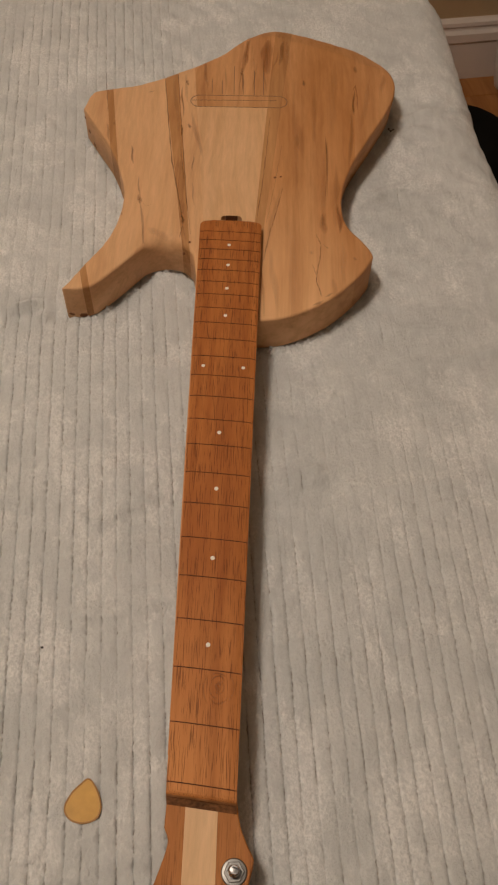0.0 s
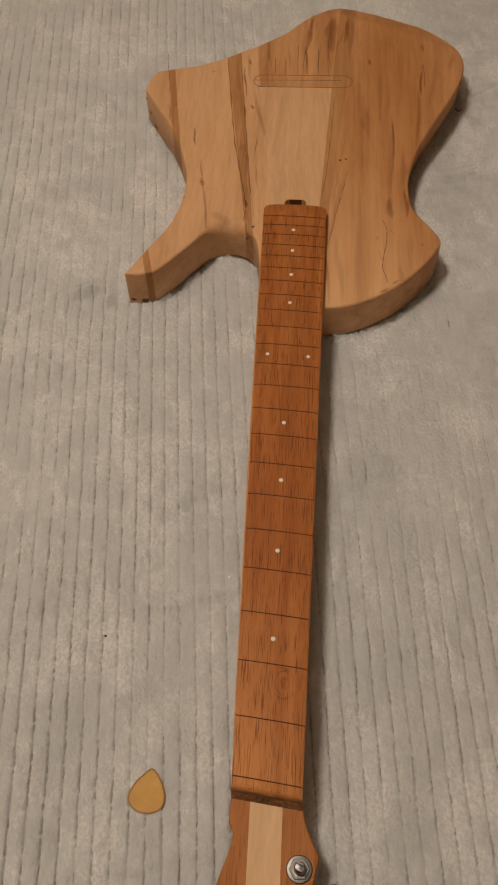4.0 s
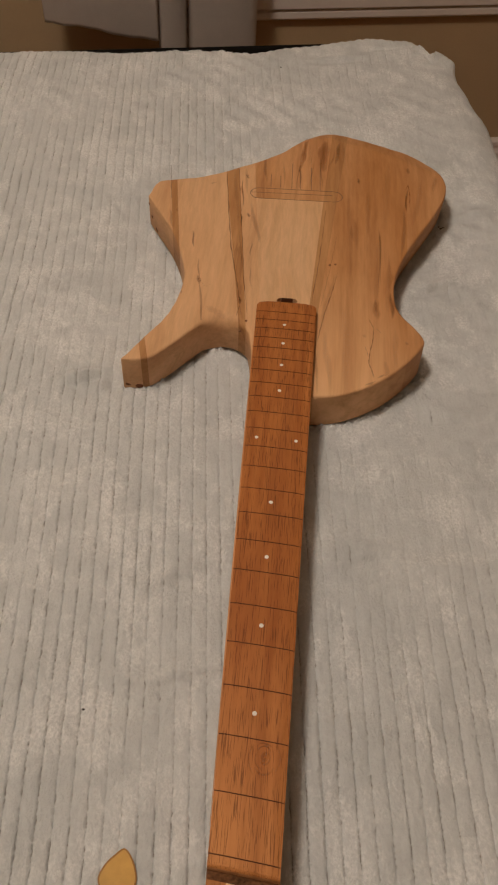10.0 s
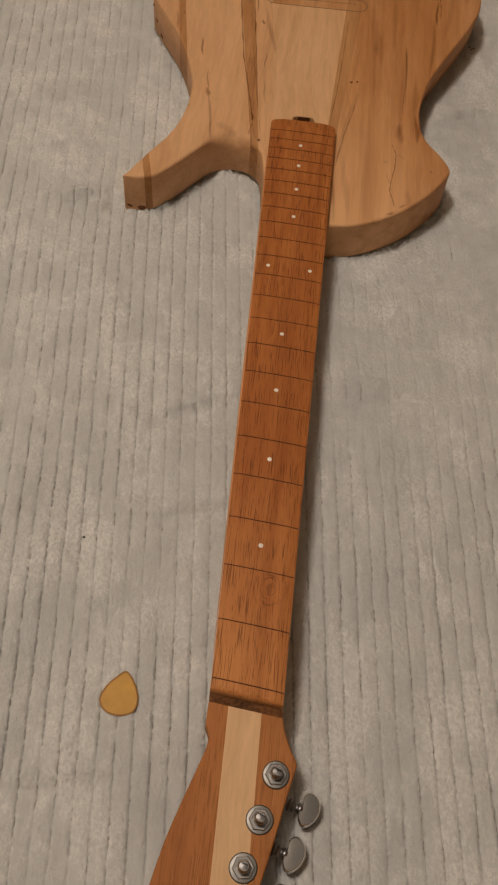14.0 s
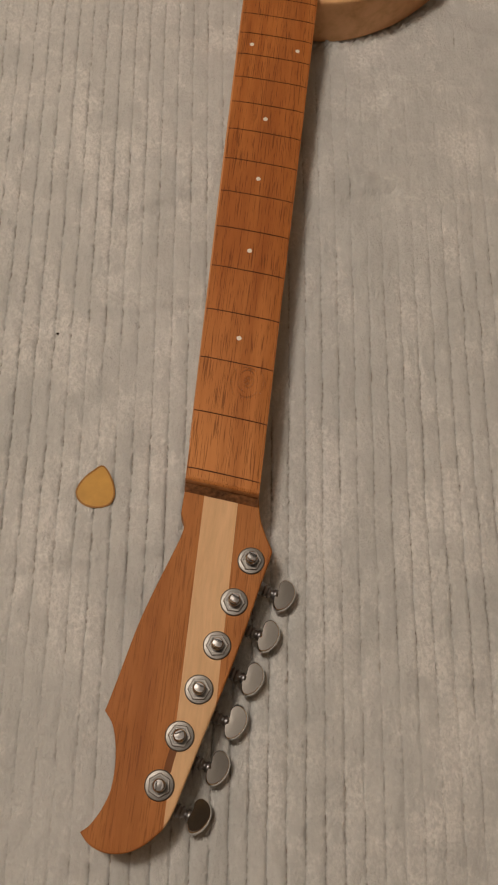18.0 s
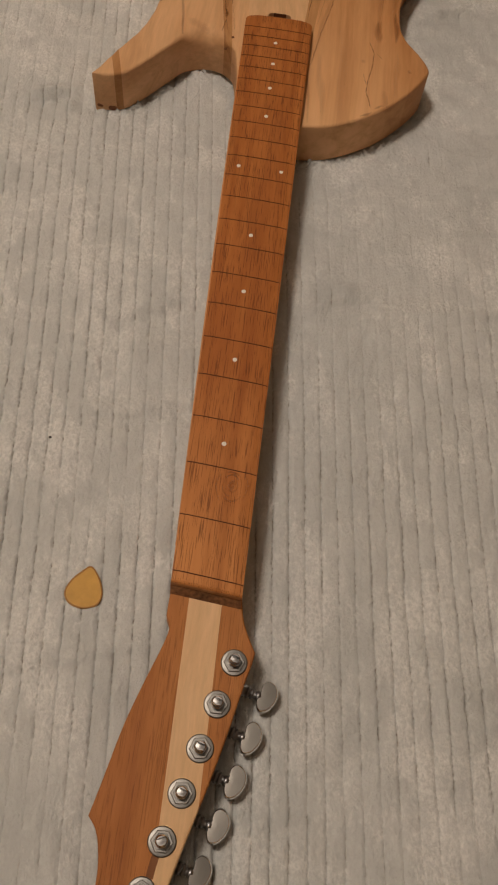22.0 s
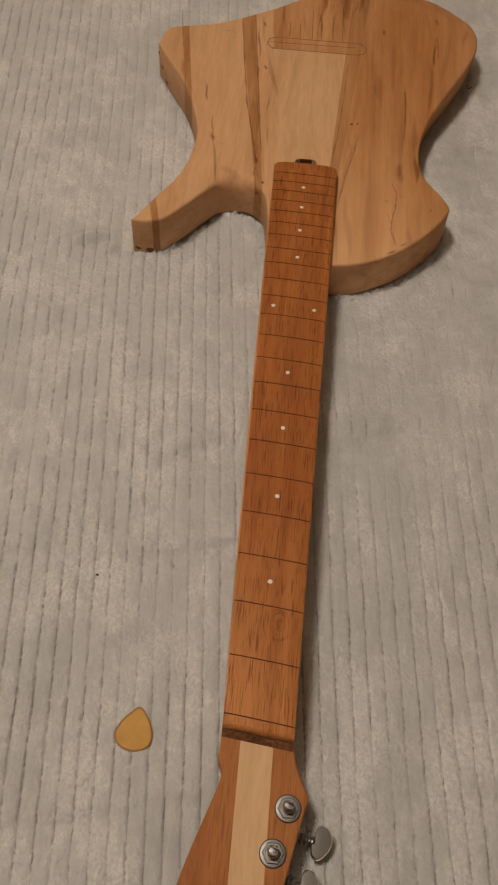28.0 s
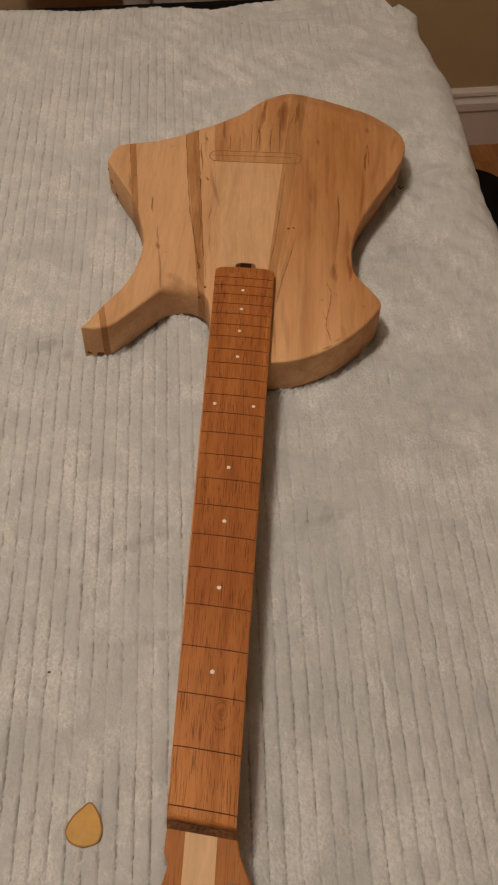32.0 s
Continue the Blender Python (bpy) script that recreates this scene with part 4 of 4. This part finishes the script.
def fretboard():
    """A cambered board with sawn slots that hold no frets yet; its far end has rounded corners."""
    bm = bmesh.new()
    across = [k / 5 - 1 for k in range(11)]
    sections = [(-0.0058, 0.0042, 2), (-0.0057, 0.0030, 2), (-0.0053, 0.0018, 0), (-0.0046, 0.0009, 0), (-0.0036, 0.0003, 0), (-0.0022, 0.0, 0)]
    for n in range(23):
        y, g = fret_y(n) + (0.0015 if n == 0 else 0), 0.00036
        sections += [(y - g, 0.0, 0), (y - g, 0.0004, 1), (y + g, 0.0004, 1), (y + g, 0.0, 0)]
        if n < 22:
            sections.append(((fret_y(n) + fret_y(n + 1)) / 2, 0.0, 0))
    for y in (0.4760, 0.4780, 0.4795, 0.4803, 0.4806):
        sections.append((y, 0.0, 0))
    sections.sort(key=lambda s: s[0])
    rows = []
    for y, drop, floor_ in sections:
        w = half_width(y)
        over = max(0.0, y - 0.4746)
        if over:
            w -= 0.006 - math.sqrt(max(0.0, 0.006 ** 2 - over ** 2))
        slant = 0.0046 - 0.0060 * max(0.0, y) + 0.0
        row = []
        for c in across:
            x = 0.0006 + c * w
            yy = y - c * slant * 0.5 * (0.35 if y > 0.474 else 1.0)
            edge = 0.0006 if abs(c) > 0.99 else 0.0
            row.append((x, yy, BOARD - 0.0005 * c * c - max(drop, edge)))
        rows.append(row)
    vs = [[bm.verts.new(p) for p in row] for row in rows]
    lows = [(bm.verts.new((r[0][0], r[0][1], 0.0415)), bm.verts.new((r[-1][0], r[-1][1], 0.0415))) for r in rows]
    for i in range(len(rows) - 1):
        # slots are shallow; the shade of a deep saw cut is put in their colour
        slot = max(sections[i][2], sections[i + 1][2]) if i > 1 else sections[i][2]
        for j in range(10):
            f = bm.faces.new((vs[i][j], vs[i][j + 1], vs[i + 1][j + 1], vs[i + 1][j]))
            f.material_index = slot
        bm.faces.new((vs[i][0], vs[i + 1][0], lows[i + 1][0], lows[i][0]))
        bm.faces.new((vs[i][10], lows[i][1], lows[i + 1][1], vs[i + 1][10]))
        bm.faces.new((lows[i][0], lows[i + 1][0], lows[i + 1][1], lows[i][1]))
    for i in (0, len(rows) - 1):
        f = bm.faces.new([*vs[i], lows[i][1], lows[i][0]])
        f.material_index = 2 if i == 0 else 0
    return bm


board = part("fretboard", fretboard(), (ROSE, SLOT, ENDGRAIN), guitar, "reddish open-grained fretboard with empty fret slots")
for n in (3, 5, 7, 9, 15, 17, 19, 21):
    y = (fret_y(n) + fret_y(n - 1)) / 2
    part("inlay_dot", lathe(bmesh.new(), [(0.0015, BOARD - 0.002), (0.0015, BOARD + 0.0001), (0.0012, BOARD + 0.0002)], pose(0, y, 0), 20), PEARL, board)
for x, y in ((-0.0153, 0.3146), (0.0161, 0.3134)):
    part("inlay_dot", lathe(bmesh.new(), [(0.0015, BOARD - 0.002), (0.0015, BOARD - 0.0002), (0.0012, BOARD - 0.0001)], pose(x, y, 0), 20), PEARL, board)

# a small knot: a soft heart with broken, crooked rings swept round it
def knot_arc(r, first, last, wide, depth, k):
    """A curved stain round the knot's heart, fading to its sides and ends."""
    bm = bmesh.new()
    soft, deep = bm.verts.layers.float.new("soft"), bm.verts.layers.float.new("depth")
    rows = []
    for i in range(25):
        t = i / 24
        a = radians(first + (last - first) * t)
        row = []
        for c in (-1, -0.4, 0.4, 1):
            q = r * (1 + 0.07 * math.sin(2 * a + 2.1 * k) + 0.02 * math.sin(5 * a + k)) + wide * c
            v = bm.verts.new((0.0078 + 0.92 * q * math.cos(a), 0.0600 + 1.25 * q * math.sin(a), BOARD + 0.00004 + 0.00001 * k))
            v[soft], v[deep] = 1.05 * (1 - c * c) * math.sin(math.pi * t) ** 0.6, depth
            row.append(v)
        rows.append(row)
    for p, q in zip(rows, rows[1:]):
        for j in range(3):
            bm.faces.new((p[j], p[j + 1], q[j + 1], q[j])).smooth = True
    return bm


for k, values in enumerate(((0.0014, 0, 360, 0.0016, 0.36), (0.0036, 190, 420, 0.0007, 0.26), (0.0052, 30, 150, 0.0006, 0.45), (0.0058, 150, 265, 0.0007, 0.30), (0.0072, 45, 125, 0.0007, 0.42), (0.0080, 215, 330, 0.0008, 0.28), (0.0100, 140, 235, 0.0007, 0.28), (0.0098, -50, 40, 0.0008, 0.22))):
    part("knot_ring", knot_arc(*values, k), STAIN, board)

HEADSTOCK = [(-0.0201, 0.010, 1), (-0.0202, -0.006), (-0.0204, -0.0130), (-0.0205, -0.0195, 1), (-0.0180, -0.0255), (-0.0186, -0.0315), (-0.0212, -0.0400), (-0.0290, -0.063), (-0.0350, -0.083), (-0.0410, -0.110), (-0.0452, -0.128, 1), (-0.0405, -0.134), (-0.0375, -0.143), (-0.0360, -0.154),
             (-0.0365, -0.165), (-0.0395, -0.174), (-0.0440, -0.1815), (-0.0480, -0.185, 1), (-0.0430, -0.190), (-0.0350, -0.193), (-0.0260, -0.1925), (-0.0180, -0.189), (-0.0110, -0.183), (-0.0055, -0.175), (0.0, -0.157),
             (0.0060, -0.136), (0.0140, -0.109), (0.0215, -0.081), (0.0275, -0.055), (0.0318, -0.038), (0.0318, -0.034, 1), (0.0280, -0.027), (0.0245, -0.019), (0.0228, -0.012), (0.0216, -0.003), (0.0214, 0.010, 1)]
head_full = slab(spline(HEADSTOCK, 4), 0.0200, HEAD, 0.0012, 0.001)
headstock = new("headstock")
headstock.parent = guitar
tagged(headstock, "six-in-line headstock of red wood with a pale stripe")
for lo, hi, material, label in ((None, -0.0085, NECKWOOD, ""), (-0.0085, 0.0107, STRIPE, "pale maple centre stripe"), (0.0107, None, NECKWOOD, "")):
    bm = head_full.copy()
    if lo is not None:
        cut(bm, (lo, -0.1), (-0.004, 1), 1)
    if hi is not None:
        cut(bm, (hi, -0.1), (-0.004, 1), -1)
    part("lamination", bm, material, headstock, label)
head_full.free()
part("stain", ribbon([(-0.0098, -0.1535, HEAD - 0.00005), (-0.0090, -0.1480, HEAD - 0.00005), (-0.0080, -0.1430, HEAD - 0.00005)], 0.0042, 0.00014), SCORCH, headstock, "dark stain beside the last post")
# the step from the headstock's face up to the neck
bm = bmesh.new()
step = [[], []]
for side, x in ((0, -0.0202), (1, 0.0214)):
    y = -0.0034 - 0.0046 * (x + 0.0202) / 0.0416
    for dy, z in ((0.014, HEAD - 0.004), (-0.0036, HEAD - 0.004), (-0.0032, HEAD + 0.0006), (-0.0016, HEAD + 0.0040), (-0.0006, HEAD + 0.0060), (-0.0002, 0.0425), (0.0022, 0.0440), (0.014, 0.0440)):
        step[side].append(bm.verts.new((x, y + dy, z)))
for k in range(8):
    bm.faces.new((step[0][k], step[0][(k + 1) % 8], step[1][(k + 1) % 8], step[1][k])).material_index = 1 if k in (1, 2, 3, 4, 5) else 0
bm.faces.new(step[0])
bm.faces.new(step[1][::-1])
part("nut_step", bm, (ENDGRAIN, STEPWOOD), guitar, "rough dark step where the nut will sit")


def bean(bm, m, a, b, c, steps=40):
    """A flat, slightly kidney-shaped button with a rounded rim."""
    rows = []
    for size, z in ((0.02, -c), (0.84, -c), (0.97, -0.7 * c), (1.0, -0.1 * c), (0.955, 0.55 * c), (0.875, c), (0.5, 1.01 * c), (0.02, 1.02 * c)):
        row = []
        for k in range(steps):
            s = 2 * math.pi * k / steps
            x, y = a * math.cos(s), b * math.sin(s)
            x *= 1 - 0.12 * (y / b)
            if x < 0:
                x *= 0.62
            x += 0.0016 * math.exp(-((y + 0.15 * b) / (0.38 * b)) ** 2) * (math.cos(s) < 0)
            row.append(bm.verts.new(m @ Vector((x * size, y * size, z))))
        rows.append(row)
    for p, q in zip(rows, rows[1:]):
        for k in range(steps):
            f = bm.faces.new((p[k], p[(k + 1) % steps], q[(k + 1) % steps], q[k]))
            f.smooth = p not in (rows[0], rows[5], rows[6])
            # the rim's lighter chrome puts its bright reflection into the colour
            f.material_index = 1 if p in (rows[3], rows[4]) else 0
    bm.faces.new(rows[0][::-1])
    bm.faces.new(rows[-1])
    return bm


def tuner(x, y, tilt):
    """A tuning machine: washer, hex bushing, slotted post, worm shaft and button."""
    peg = new("tuning_machine")
    peg.parent = guitar
    tagged(peg, "chrome sealed tuning machine")
    at = pose(x, y, 0)
    part("washer", lathe(bmesh.new(), [(0.0075, HEAD - 0.001), (0.0075, HEAD + 0.0005), (0.0073, HEAD + 0.0008), (0.0069, HEAD + 0.0010), (0.0045, HEAD + 0.0012)], at, 32), BRUSHED, peg, smooth=False)
    part("bushing", lathe(bmesh.new(), [(0.0060, HEAD + 0.0008), (0.0060, HEAD + 0.0016), (0.0056, HEAD + 0.0021), (0.0044, HEAD + 0.0021), (0.0040, HEAD + 0.0006)], at @ pose(0, 0, 0, 0, 0, 7 * tilt), 6), BRUSHED, peg)
    bm = lathe(bmesh.new(), [(0.0033, HEAD - 0.004), (0.0033, HEAD + 0.0058), (0.0030, HEAD + 0.0064), (0.0025, HEAD + 0.0068), (0.0025, HEAD + 0.0088), (0.0006, HEAD + 0.0089)], at, 20)
    post = part("post", bm, CHROME, peg, "slotted chrome string post")
    turn = pose(x, y, 0, 0, 0, 70 + 5 * tilt)
    for side in (0, 180):
        bm = bmesh.new()
        arc = [radians(-66 + 132 * k / 8) for k in range(9)]
        rows = [[bm.verts.new((0.0009 + (r - 0.0009) * math.cos(a) if r > 0.002 else 0.0010 + 0.0003 * math.cos(a), r * math.sin(a), HEAD + z)) for a in arc] for r, z in ((0.0026, 0.0066), (0.0026, 0.0106), (0.0022, 0.0116))]
        for p, q in zip(rows, rows[1:]):
            for k in range(9):
                bm.faces.new((p[k], p[(k + 1) % 9], q[(k + 1) % 9], q[k]))
        bm.faces.new(rows[-1])
        bm.faces.new(rows[0][::-1])
        bm.transform(turn @ pose(0, 0, 0, 0, 0, side))
        part("prong", bm, CHROME, post)
    along, out = Vector((-0.264, -0.965, 0)), Vector((0.965, -0.264, 0))
    start = Vector((x, y, 0.0145)) + along * 0.0080
    frame_ = Matrix((out.to_4d(), along.to_4d(), (0, 0, 1, 0), (0, 0, 0, 1))).transposed()
    frame_.translation = start
    frame_[3][0] = frame_[3][1] = frame_[3][2] = 0
    bm = box(bmesh.new(), -0.0080, 0.0075, -0.0150, 0.0050, -0.0085, 0.0052, 0.002)
    bm.transform(frame_)
    part("housing", bm, CHROME, peg, "chrome gear housing behind the headstock")
    bm = lathe(bmesh.new(), [(0.0038, 0.004), (0.0038, 0.0110), (0.0028, 0.0112), (0.0028, 0.0120), (0.0036, 0.0122), (0.0036, 0.0134), (0.0026, 0.0136), (0.0026, 0.0144), (0.0033, 0.0146), (0.0033, 0.0156), (0.0022, 0.0160), (0.0022, 0.0176), (0.0030, 0.0180), (0.0030, 0.0205)], frame_ @ pose(0, 0, 0, 0, 90, 0), 20)
    part("shaft", bm, WORM, peg, "dark worm shaft", True)
    m = frame_ @ pose(0.0227, -0.0010, 0.0006, 0, 0, 0) @ pose(0, 0, 0, tilt, -3, 0)
    part("button", bean(bmesh.new(), m, 0.0072, 0.0096, 0.0022), (POLISHED, RIM_GLINT), peg, "polished chrome button")
    return peg


for k, (x, y) in enumerate(((0.0210, -0.0420), (0.0142, -0.0655), (0.0078, -0.0893), (0.0011, -0.1125), (-0.0058, -0.1362), (-0.0127, -0.1602))):
    tuner(x, y, (0.6, 0.0, 1.2, 0.6, 8.5, 22.0)[k])

# ---- pick, lint, curtain, black seat, floor ----
PICK = [(-0.0720, 0.0128), (-0.0656, 0.0055), (-0.0624, -0.0040), (-0.0648, -0.0113), (-0.0735, -0.0140), (-0.0818, -0.0116), (-0.0856, -0.0052), (-0.0828, 0.0030), (-0.0776, 0.0090)]
pick = part("guitar_pick", slab(spline(PICK, 6), BLANKET - 0.0004, BLANKET + 0.0009, 0.0005, 0.0004), AMBERPLASTIC)
part("rim", ribbon([(*p, BLANKET + 0.00095) for p in (q - (q - Vector((-0.0735, -0.003))).normalized() * 0.0005 for q in spline(PICK, 6))], 0.0010, 0.0002, True), DARKAMBER, pick, "darker rounded edge")
tagged(pick, "translucent amber plastic guitar pick lying on the blanket", "guitar pick")
for x, y in ((-0.1150, 0.0970), (-0.032, 1.0170)):
    bm = bmesh.new()
    bmesh.ops.create_icosphere(bm, subdivisions=1, radius=0.0010, matrix=Matrix.Translation((x, y, BLANKET + 0.0012)) @ Matrix.Diagonal((1.2, 0.8, 0.7, 1)))
    tagged(part("lint_speck", bm, LINT), "tiny dark speck of lint on the blanket", "lint", "lint specks")


def curtain():
    """A white curtain drawn aside: a broad fold, a narrow fold and a gathered end with a slanting hem."""
    bm = bmesh.new()
    cols, rows = 300, 24
    grid = []
    for i in range(cols + 1):
        s = i / cols
        x = -0.205 + 0.383 * s
        if x < 0.0:
            hem = -0.137 - 0.200 * (x + 0.207) + 0.0006 * math.sin(x * 160)
            y = 1.500 - 0.006 * math.sin(math.pi * (x + 0.205) / 0.205) ** 0.8 - 0.003 * math.sin((x + 0.205) * 60)
        elif x < 0.056:
            hem = -0.215
            y = 1.520 - 0.026 * max(0.0, math.sin(math.pi * x / 0.056)) ** 0.35
        else:
            q = (x - 0.056) / 0.122
            hem = -0.215
            y = 1.520 - 0.038 * max(0.0, math.sin(math.pi * min(1, max(0, q)))) ** 0.22
        y += 0.03 * math.exp(-((x - 0.0535) / 0.0026) ** 2) + 0.012 * math.exp(-((x - 0.001) / 0.002) ** 2)
        col = []
        for j in range(rows + 1):
            z = hem + (0.95 - hem) * (j / rows) ** 1.6
            col.append(bm.verts.new((x + 0.004 * math.sin(z * 4 + x * 9), y + 0.004 * math.sin(z * 6 + x * 30), z)))
        grid.append(col)
    for a, b in zip(grid, grid[1:]):
        for j in range(rows):
            bm.faces.new((a[j], b[j], b[j + 1], a[j + 1])).smooth = True
    bmesh.ops.solidify(bm, geom=list(bm.faces), thickness=0.004)
    return bm


at_room(tagged(part("curtain", curtain(), CURTAIN), "white curtain drawn aside against the tan wall", "curtain"))

seat = at_room(tagged(new("pouffe"), "small black round cloth pouffe standing on the floor beside the bed", "pouffe"))
bm = lathe(bmesh.new(), [(0.088, FLOOR), (0.102, FLOOR + 0.012), (0.109, FLOOR + 0.06), (0.110, FLOOR + 0.12), (0.106, FLOOR + 0.150), (0.094, FLOOR + 0.172), (0.072, FLOOR + 0.188), (0.044, FLOOR + 0.197), (0.016, FLOOR + 0.200), (0.002, FLOOR + 0.200)], pose(0.622, 1.165, 0), 40)
part("cushion", bm, BLACK, seat, "", True)

def soft_bag():
    """A slumped bag-shaped cushion: a rounded foot, bulging sides with soft folds and a narrower top."""
    bm = bmesh.new()
    steps, levels = 56, 26
    rings = []
    for j in range(levels + 1):
        t = j / levels
        r = 0.150 * (0.62 + 0.55 * math.sin(math.pi * min(1.0, 0.12 + 0.62 * t)) - 0.55 * t ** 2.2)
        r *= math.sqrt(max(0.02, min(1.0, t / 0.10))) if t < 0.10 else 1.0
        ring = []
        for k in range(steps):
            a = math.tau * k / steps
            fold = 1 + 0.05 * math.sin(5 * a + 2.2 * t) * (0.3 + t) + 0.025 * math.sin(11 * a - 4 * t)
            ring.append(bm.verts.new((r * fold * math.cos(a), 0.62 * r * fold * math.sin(a), 0.004 + 0.36 * t + 0.004 * math.sin(3 * a))))
        rings.append(ring)
    for a, b in zip(rings, rings[1:]):
        for k in range(steps):
            bm.faces.new((a[k], a[(k + 1) % steps], b[(k + 1) % steps], b[k])).smooth = True
    bm.faces.new(rings[0][::-1])
    bm.faces.new(rings[-1]).smooth = True
    return bm


at_room(tagged(part("cushion", soft_bag(), FLUFF), "white soft bag-shaped cushion on the floor against the baseboard", "cushion"), pose(0.962, 1.472, FLOOR))

floor = at_room(tagged(part("floor", box(bmesh.new(), WALL_W - 0.1, WALL_E + 0.1, WALL_S - 0.1, WALL_Y + 0.1, FLOOR - 0.12, FLOOR - 0.016), FLOORWOOD), "honey-brown wooden board floor", "floor", kind="structure"))
board_mesh = {}
for row in range(47):
    y = WALL_S + row * 0.083
    x = WALL_W - 0.4 * ((row * 37) % 11) / 11
    while x < WALL_E:
        a, b = max(x, WALL_W), min(x + 1.2, WALL_E)
        size = round(b - a, 3)
        if size > 0.02:
            if size not in board_mesh:
                bm = box(bmesh.new(), 0, size - 0.001, 0, 0.082, -0.016, 0, 0.0008, 1)
                board_mesh[size] = bpy.data.meshes.new("floor_board")
                bm.to_mesh(board_mesh[size])
                bm.free()
                board_mesh[size].materials.append(FLOORWOOD)
            ob = new("floor_board", board_mesh[size])
            ob.parent = floor
            ob.location = (a, y, FLOOR)
        x += 1.2
